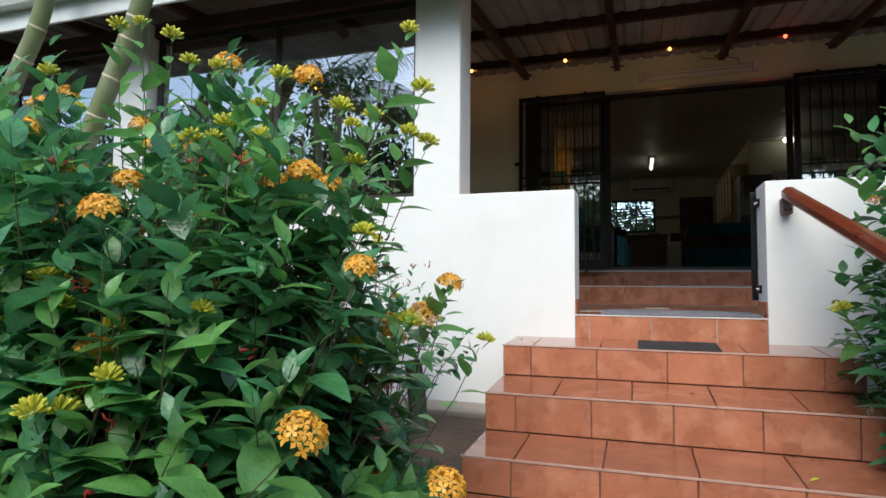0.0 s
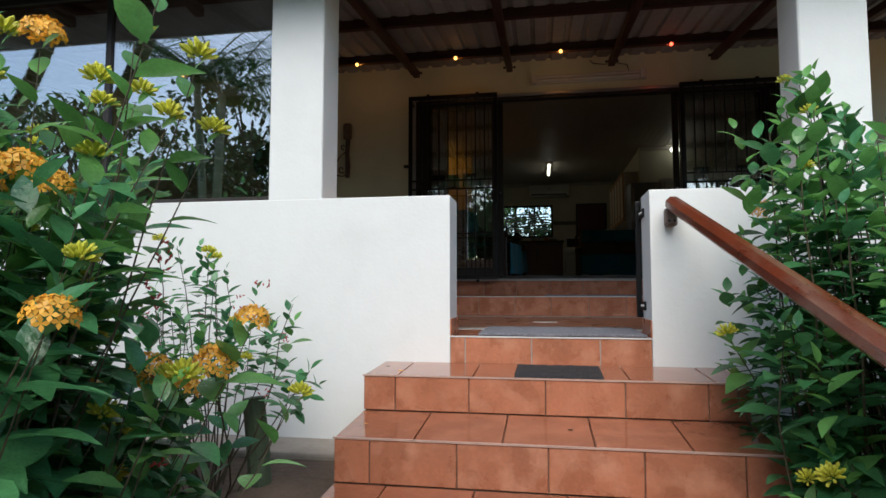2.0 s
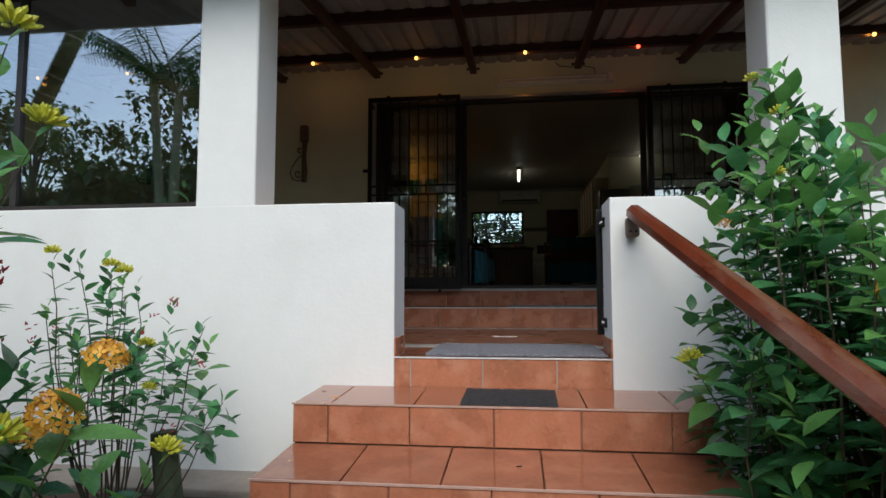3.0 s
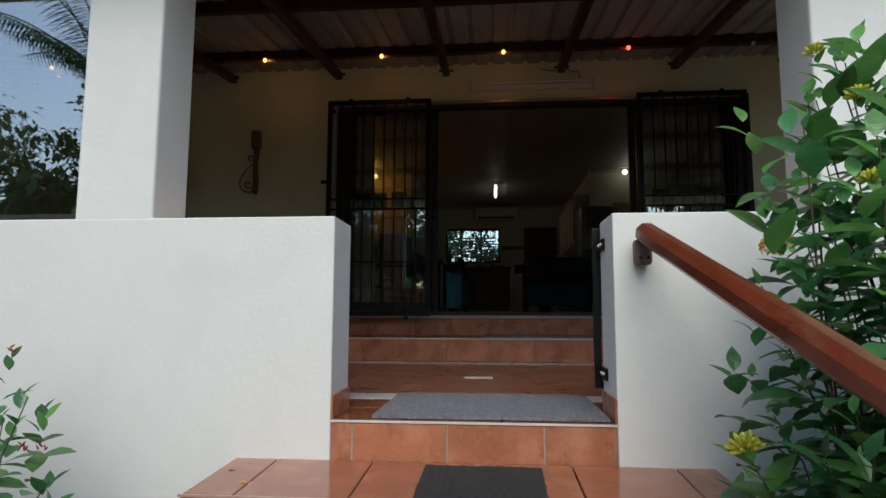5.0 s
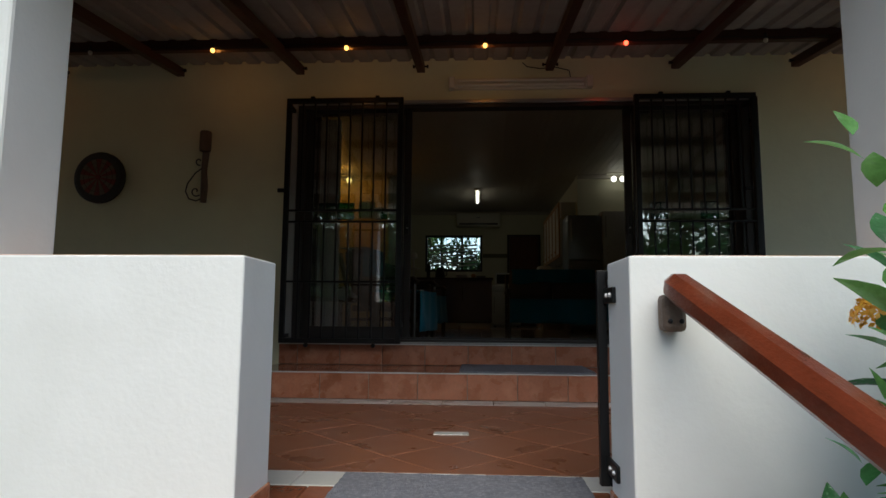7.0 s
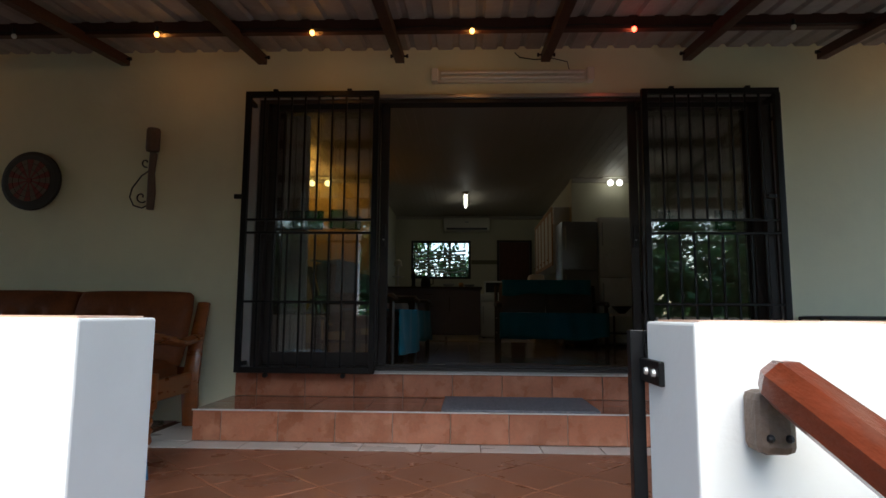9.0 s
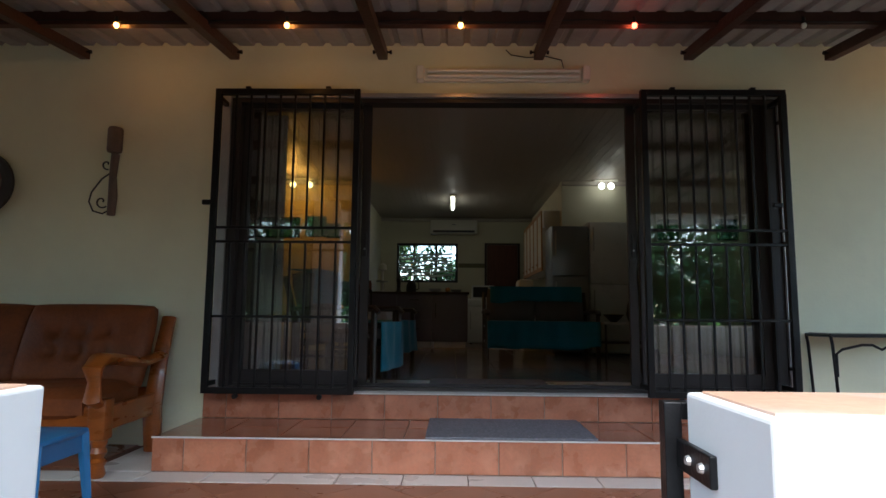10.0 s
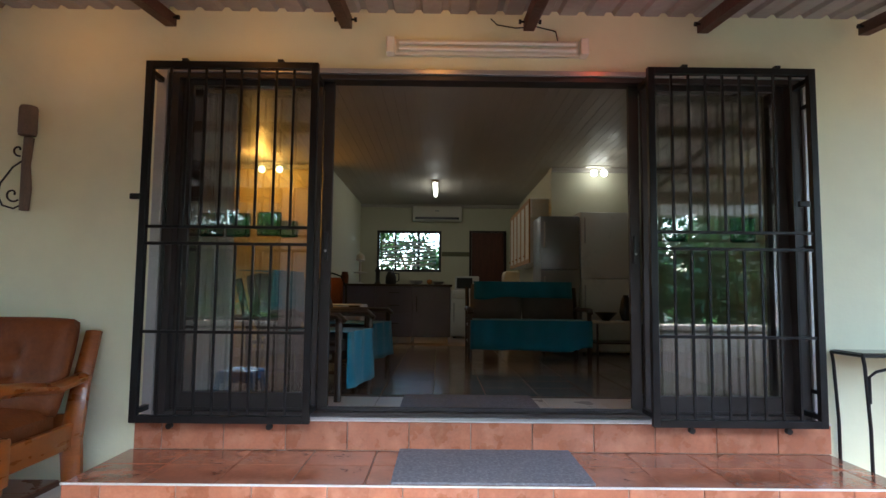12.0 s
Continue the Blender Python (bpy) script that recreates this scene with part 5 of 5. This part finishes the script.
A, B, C = (.05, 1.5, -1.05), (-.3, .85, -1.12), (-.85, 2.0, -1.0)
make_shrub(A, (.95, .75), 2.15, 640, .145, "dense ixora shrub with yellow flower heads beside the steps", 11, .03, .05, .4, reds=60, skip=clear_of_path, density=13, forced=blooms(A, lambda x, y, z: y >= 1.3), wood=.42, leafy=(.5, .75))
make_shrub(B, (.9, .55), 1.35, 350, .145, "dense green ixora shrub in front with yellow flowers", 12, .03, .04, .45, reds=50, skip=clear_of_path, forced=blooms(B, lambda x, y, z: y < 1.3), wood=.42, leafy=(.5, .75))
make_shrub(C, (.9, .75), 2.45, 330, .135, "tall green shrub with yellow bud clusters by the palm", 13, .04, .08, .2, skip=clear_of_path)
make_shrub((-2.1, 1.2, -1.1), (.9, .8), 1.6, 180, .12, "dark green garden shrub under the palm", 14, .03, .03, .2)
make_shrub((.24, 2.95, -.75), (.42, .30), 1.40, 48, .095, "loose thin shrub with red buds against the white wall", 15, .0, .06, .15, density=9, shape=SMALL, name="thin_shrub", low=.38,
           base_spread=.05, reds=14, leafy=(.25, .42), core=(0, .08), wood=.5, forced=[((.52, -.1, .66), None), ((.58, -.15, .60), None), ((.42, -.1, .95), None), ((.64, -1.08, .78), "f"), ((.50, -1.15, .77), "f")])
make_shrub((.42, 1.95, -.95), (.40, .40), .85, 120, .12, "low dark green shrub at the corner of the flower bed", 16, .02, .05, .2, density=13, skip=clear_of_path)
make_shrub((3.2, 2.7, -.85), (.70, .85), 2.25, 360, .132, "green shrub growing beside the wooden handrail", 21, .008, .03, .55, density=12, leafy=(.4, .6), core=(.1, .6),
           skip=lambda p: p.y > 3.62 or p.x < 2.62 - .08 * math.sin(p.z * 9), forced=[((-.66, .25, .90), "b"), ((-.60, .5, 1.1), None), ((-.58, .55, .75), None), ((-.57, .42, 1.83), None), ((-.56, .40, 1.35), None)])
for x, y, sd in ((4.9, 2.75, 41), (6.1, 2.6, 42), (7.4, 2.2, 43), (5.6, 1.3, 44), (-4.6, 2.2, 45), (-6.2, 2.5, 46)):
    make_shrub((x, y, -.9), (.75, .55), 1.85, 170, .14, "flowering green garden shrub growing along the verandah", sd, .04, .03, .3, density=11)
make_shrub((3.5, 1.4, -1.1), (.6, .7), 1.3, 220, .10, "low green shrub beside the wooden handrail", 22, .02, .02, .3, density=11, skip=lambda p: p.x < 2.98)


def make_fallen_leaf(x, y, z, mat_, length, turn, label):
    f = thing("fallen_leaf", (x, y, z), label, "leaf", turn, group="fallen leaves")
    lv = Leaves()
    lv.add_leaf((0, 0, .004), (1, 0, .05), (0, 0, 1), length, BROAD)
    o = lv.build("blade", mat_, f)
    o.modifiers.new("thick", "SOLIDIFY").thickness = .0008


for x, y, z, m_, q, tu in ((1.02, 3.40, -.166, PETAL, .05, 20), (.93, 3.52, -.16, STEM, .04, 80), (.97, 2.98, -.35, PETAL, .022, 50), (1.9, 3.05, -.36, STEM, .035, 130), (2.3, 2.5, -.57, BUD, .04, 200),
                           (1.3, 1.9, -.78, STEM, .05, 310), (2.25, 2.1, -.755, PETAL, .02, 10)):
    make_fallen_leaf(x, y, z, m_, q, tu, "small dry fallen leaf lying on the tiled step")


def make_post():
    p = thing("fence_post", (.42, 3.05, -.74), "short green weathered wooden post at the flower bed", "post")
    bm = bmesh.new(); tube(bm, [(0.02, 0, 0), (.0, 0, .25), (-.03, 0, .48)], [.056, .055, .052], 10); part("stake", bm, material("mossy_post_wood", (.09, .12, .07), .85, .3, 10, .4, 40), p)
    bm = bmesh.new(); tube(bm, [(-.02, -.04, .42), (-.3, -.05, .38), (-.9, 0, .42)], .002, 4); part("wire", bm, STEM, p)


make_post()


def frond(lv, bm, base, way, length, rng, droop=.6, leaf=.42, n=34):
    way = Vector(way).normalized()
    pts = []
    p, d = Vector(base), way.copy()
    for i in range(10):
        pts.append(p.copy())
        p = p + d * length / 9
        d = (d + Vector((0, 0, -droop * .16 * (i / 9 + .3)))).normalized()
    tube(bm, pts, [.018 * (1 - i / 11) + .003 for i in range(10)], 4, cap=False)
    side = way.cross(Vector((0, 0, 1))).normalized()
    for k in range(n):
        t = .12 + .88 * k / n
        i = min(8, int(t * 9))
        q = pts[i].lerp(pts[i + 1], t * 9 - i)
        dd = (pts[i + 1] - pts[i]).normalized()
        for sgn in (-1, 1):
            L = leaf * (math.sin(math.pi * (.15 + .8 * t)) ** .6) * rng.uniform(.85, 1.1)
            lv.add_leaf(q, side * sgn + dd * .55 + Vector((0, 0, -.35 - .25 * rng.random())), (0, 0, 1), L, BLADE)


BLADE = leaf_shape(3, .035, .25, .3, .6)


def make_palm(at, stems, label, seed, fronds=9, flen=2.0, ringed=True, extra=None):
    rng = random.Random(seed)
    s = thing("palm_tree", at, label, "palm tree")
    for pts, r in stems:
        P = [Vector(q) - Vector(at) for q in pts]
        fine = []
        for i in range(len(P) - 1):
            for k in range(8):
                fine.append(P[i].lerp(P[i + 1], k / 8))
        fine.append(P[-1])
        for _ in range(4):
            fine = [fine[0]] + [(fine[i - 1] + fine[i] * 2 + fine[i + 1]) / 4 for i in range(1, len(fine) - 1)] + [fine[-1]]
        bm = bmesh.new()
        tube(bm, fine, [r * (1.15 - .25 * i / len(fine)) for i in range(len(fine))], 14)
        part("stem", bm, PALMSTEM, s, "green ringed palm stem", True)
        dist, gap, i = 0, .16, 0
        last = 0
        for a, b in zip(fine, fine[1:]):
            dist += (b - a).length
            if dist - last > gap and ringed:
                last = dist
                rr = r * (1.15 - .25 * i / len(fine))
                d = (b - a).normalized()
                bm = bmesh.new()
                tube(bm, [b - d * .009, b - d * .004, b + d * .004, b + d * .009], [rr * 1.0, rr * 1.045, rr * 1.045, rr * 1.0], 14)
                part("leaf_scar", bm, PALMRING, s)
                gap = rng.uniform(.13, .20)
            i += 1
        if extra and pts is stems[0][0]:
            lv, bf = Leaves(), bmesh.new()
            frond(lv, bf, fine[-1], *extra[0], rng, *extra[1])
            fr = part("frond", bf, PALMSTEM, s, "hanging yellow-green frond")
            lv.build("leaflets", YOUNG, fr)["kind"] = "stuff"
        for k in range(fronds):
            a = k * 6.283 / fronds + rng.uniform(-.3, .3)
            lv = Leaves()
            bf = bmesh.new()
            frond(lv, bf, fine[-1], (math.cos(a), math.sin(a), rng.uniform(.3, 1.3)), flen * rng.uniform(.8, 1.15), rng, rng.uniform(.7, 1.3))
            fr = part("frond", bf, PALMSTEM, s, "dark green feathery frond")
            lv.build("leaflets", TREELEAF, fr)["kind"] = "stuff"


make_palm((-3.2, 2.93, -.8), [([(-3.05, 2.93, -.8), (-2.5, 2.93, .3), (-2.107, 2.93, 1.088), (-1.591, 2.93, 2.137), (-1.05, 2.8, 3.6)], .066),
                              ([(-3.6, 2.93, -.8), (-3.2, 2.93, .8), (-2.882, 2.93, 1.582), (-2.564, 2.93, 2.114), (-2.0, 2.8, 3.9)], .064)],
          "clump of green ringed palm stems leaning over the shrubs", 31, 7, 1.7, extra=(((.5, -.25, .25), 2.1), (2.6, .26)))
make_palm((-4.2, -2.6, -1.1), [([(-4.2, -2.6, -1.1), (-4.1, -2.6, 1.5), (-4.1, -2.7, 3.9)], .08), ([(-4.6, -3.4, -1.1), (-4.9, -3.5, 1.8), (-5.2, -3.6, 4.6)], .08)],
          "garden palms with arching fronds behind the path", 32, 11, 2.4)


def make_tree(at, height, spread, seed, label, leaves=5200, size=.21):
    rng = random.Random(seed)
    s = thing("garden_tree", at, label, "tree")
    bm, lv = bmesh.new(), Leaves()
    tube(bm, [(0, 0, 0), (.08, .05, height * .3), (.0, -.05, height * .6), (.1, 0, height * .85)], [.16, .12, .08, .03], 8)
    clumps = []
    for i in range(24):
        z = height * rng.uniform(.15, .95)
        a = rng.uniform(0, 6.28)
        r = spread * rng.uniform(.35, 1) * (1.1 - .5 * z / height)
        e = Vector((r * math.cos(a), r * math.sin(a), z + .3))
        tube(bm, [(0, 0, z * .7), (e.x * .5, e.y * .5, z * .9), e], [.05, .03, .012], 5, cap=False)
        clumps.append((e, rng.uniform(.45, .9) * spread * .5))
    part("trunk", bm, STEM, s)
    for i in range(leaves):
        c, r = clumps[i % len(clumps)]
        d = rnd_unit(rng)
        p = c + Vector((d.x * r, d.y * r, d.z * r * .75)) * (rng.random() ** .4)
        lv.add_leaf(p, rnd_unit(rng) + Vector((0, 0, -.3)), (0, 0, 1), size * rng.uniform(.6, 1.3), TREE_L)
    lv.build("crown", TREELEAF, s)


TREE_L = leaf_shape(2, .3, .2, .2, .8)
rt = random.Random(77)
for i in range(16):
    make_tree((-17 + i * 2.3 + rt.uniform(-.5, .5), -9.5 + rt.uniform(-1.5, 1.5) + (1.5 if i % 2 else 0), -1.12), rt.uniform(5.6, 8.2), rt.uniform(2.0, 2.9), 100 + i, "leafy green garden tree at the edge of the lawn")
for x, y, h in ((9.5, -1.5, 4.2), (13.5, 3.5, 4.4), (11.5, -5.5, 5), (-10.5, 0.5, 4.6), (-12, -4, 5)):
    make_tree((x, y, -1.12), h, 1.9, int(x * 10 + 500), "leafy green garden tree beside the house")
for x, y, h in [(-14 + 2.1 * k, -6.6 - .5 * (k % 3), 3.9 + .4 * (k % 2)) for k in range(9)] + [(6.4 + 2.2 * k, -5.2 - .6 * (k % 2), 3.6 + .3 * (k % 2)) for k in range(5)]:
    make_tree((x, y, -1.12), h, 1.9, int(x * 10 + 900), "dense leafy green bush of the garden hedge", 4200, .36)
for x, y, h in ((.2, 18.4, 3.6), (2.6, 18.8, 3.9), (1.4, 17.6, 3.0)):
    make_tree((x, y, -.62), h, 1.5, int(x * 10 + 700), "bushy green tree behind the kitchen window", 2600, .16)


# ---------------------------------------------------------------- tiles
def riser_row(parent, y, x0, x1, z0, z1, first, w, mat):
    """Upright tiles facing the garden."""
    xs = [x0]
    x = first
    while x < x1 - .02:
        if x > x0 + .02:
            xs.append(x)
        x += w
    xs.append(x1)
    for a, b in zip(xs, xs[1:]):
        tile(b - a - .005, z1 - z0 - .005, .009, mat, parent, ((a + b) / 2, y, (z0 + z1) / 2), rx=90)


def tread_row(parent, x0, x1, y0, y1, z, first, w, mat, zback=None):
    xs = [x0]
    x = first
    while x < x1 - .02:
        if x > x0 + .02:
            xs.append(x)
        x += w
    xs.append(x1)
    for a, b in zip(xs, xs[1:]):
        rise = (zback - z) if zback is not None else 0
        tile(b - a - .005, y1 - y0 - .005, .009, mat, parent, ((a + b) / 2, (y0 + y1) / 2, z + rise / 2), rx=math.degrees(math.atan2(rise, y1 - y0)))


def side_tiles(parent, x, y0, y1, z0, z1, mat, sign):
    tile(y1 - y0 - .005, z1 - z0 - .005, .009, mat, parent, (x, (y0 + y1) / 2, (z0 + z1) / 2), rx=90, rz=90 * sign)


for i, (z, zback, y) in enumerate(RISE):
    zb = RISE[i + 1][1] if i + 1 < len(RISE) else -1.11
    yb = FRONT if i == 0 else RISE[i - 1][2]
    first = (1.04, 1.035, 1.10, 1.06, 1.02)[i]
    riser_row(steps, y, SX0, SX1, zb, z - .006, first, .372 if i == 0 else .378, TERRA)
    tread_row(steps, SX0 + .002, SX1 - .002, y + .004, yb - .001, z, first + (.19 if i % 2 else .01), .378, TREAD, zback)
    side_tiles(steps, SX0, y + .004, yb - .002, zb, z - .006, TERRA, -1)
    side_tiles(steps, SX1, y + .004, yb - .002, zb, z - .006, TERRA, 1)
    boxes("edge_trim", [(SX0 - .004, SX1 + .004, y - .004, y + .004, z - .007, z + .001)], TRIM, steps, "pale worn edge strip")
riser_row(gate_step, FRONT + .002, GX0, GX1, -.157, -.006, 1.34, .372, TERRA)
boxes("edge_trim", [(GX0 + .001, GX1 - .001, FRONT - .002, FRONT + .006, -.007, .001)], PALE, gate_step, "pale worn edge strip")
tread_row(gate_step, GX0 + .008, GX1 - .008, FRONT + .008, 4.01, 0, 1.55, .372, TREAD)
tread_row(gate_step, GX0 - .30, GX1 + .30, 4.015, 4.275, 0, 1.30, .372, TREAD)
tread_row(gate_step, GX0 - .30, GX1 + .30, 4.28, 4.485, 0, 1.23, .372, PALE)
for x, sign in ((GX0, 1), (GX1, -1)):
    for a, b in ((FRONT + .002, BACK),):
        t_ = tile(b - a, .095, .009, TERRA, gate_step, (x + sign * .008, (a + b) / 2, .048), rx=90, rz=90 * sign)
# door platform
riser_row(platform, PY0, PX0, PX1, 0, PLATZ - .006, .370, .3735, TERRA)
tread_row(platform, PX0, PX1, PY0 + .004, 6.86, PLATZ, .55, .3735, TREAD)
tread_row(platform, PX0, PX1, 6.86, 7.17, PLATZ, .55, .3735, TREAD)
side_tiles(platform, PX0, PY0 + .004, 6.9, 0, PLATZ - .006, TERRA, -1)
side_tiles(platform, PX0, 6.9, HOUSE - .003, 0, PLATZ - .006, TERRA, -1)
side_tiles(platform, PX1, PY0 + .004, 6.9, 0, PLATZ - .006, TERRA, 1)
side_tiles(platform, PX1, 6.9, HOUSE - .003, 0, PLATZ - .006, TERRA, 1)
boxes("edge_trim", [(PX0 - .004, PX1 + .004, PY0 - .004, PY0 + .004, PLATZ - .007, PLATZ + .002)], PALE, platform, "white edge strip")
riser_row(sill_body, 7.165, DX0 - .07, DX1 + .07, PLATZ, SILL - .012, .367, .3735, TERRA)
boxes("edge_trim", [(DX0 - .07, DX1 + .07, 7.16, HOUSE - .002, SILL - .0115, SILL - .001)], PALE, sill_body, "white sill strip")
# pale border row round the platform and the diagonal field
x = -.56
while x < 5.0:
    tile(.368, .205, .009, PALE, floor, (x + .187, 6.408, 0))
    x += .3735
for k_ in range(2):
    for x in (-.01, 4.61):
        tile(.368, .368, .009, PALE, floor, (x, 6.70 + k_ * .3735, 0))
S = .3735
c45 = S * math.sqrt(2)
def clipped(poly, x0, x1, y0, y1):
    """A convex outline cut to a rectangle."""
    for axis, lim, sign in ((0, x0, 1), (0, x1, -1), (1, y0, 1), (1, y1, -1)):
        got = []
        for p, q in zip(poly, poly[1:] + poly[:1]):
            a, b = sign * (p[axis] - lim), sign * (q[axis] - lim)
            if a >= 0:
                got.append(p)
            if (a >= 0) != (b >= 0):
                t = a / (a - b)
                got.append((p[0] + (q[0] - p[0]) * t, p[1] + (q[1] - p[1]) * t))
        poly = got
        if len(poly) < 3:
            return []
    return poly


for i in range(-9, 12):
    for j in range(-1, 9):
        if (i + j) % 2:
            continue
        x, y = 1.79 + i * c45 / 2, 4.49 + c45 / 2 + j * c45 / 2
        r_ = c45 / 2 - .0035
        shape_ = clipped([(x - r_, y), (x, y - r_), (x + r_, y), (x, y + r_)], -.30, 4.85, 4.49, 6.302)
        if len(shape_) < 3 or max(p[1] for p in shape_) - min(p[1] for p in shape_) < .03 or max(p[0] for p in shape_) - min(p[0] for p in shape_) < .03:
            continue
        if len(shape_) == 4 and abs(max(p[0] for p in shape_) - min(p[0] for p in shape_) - 2 * r_) < .001 and abs(max(p[1] for p in shape_) - min(p[1] for p in shape_) - 2 * r_) < .001:
            tile(S - .005, S - .005, .009, FLOORT, floor, (x, y, -.0005), rz=45)
            continue
        bm = bmesh.new()
        top = [bm.verts.new((p[0], p[1], -.0005)) for p in shape_]
        low_ = [bm.verts.new((p[0], p[1], -.0095)) for p in shape_]
        bm.faces.new(top)
        bm.faces.new(low_[::-1])
        for k in range(len(top)):
            bm.faces.new((low_[k], low_[(k + 1) % len(top)], top[(k + 1) % len(top)], top[k]))
        part("tile", bm, FLOORT, floor)
tile(.19, .075, .008, PALE, floor, (1.795, 5.285, .004), name="inlay_tile")
for x0, x1, y0, y1 in ((-4.0, -.31, 3.98, 7.2), (4.84, 6.3, 3.98, 7.2)):
    x = x0
    while x < x1 - .1:
        y = y0
        while y < y1 - .1:
            tile(.368, .368, .009, FLOORT, floor, (x + .187, y + .187, -.002))
            y += .3735
        x += .3735
# interior floor
ifloor = [o for o in scene.objects if o.name.startswith("interior_floor")][0]
for i in range(11):
    tile(.395, .395, .008, PALE, ifloor, (.2 + i * .40, 7.78, SILL + .0005))
    tile(.395, .155, .008, PALE, ifloor, (.2 + i * .40, 7.50, SILL + .0005))
    tile(.395, .05, .008, DARKWOOD, ifloor, (.2 + i * .40, 8.02, SILL + .0005))
for i in range(12):
    for j in range(11):
        tile(.396, .396, .008, INTFLOOR, ifloor, (-.0 + i * .40 - .2, 8.25 + j * .40, SILL))
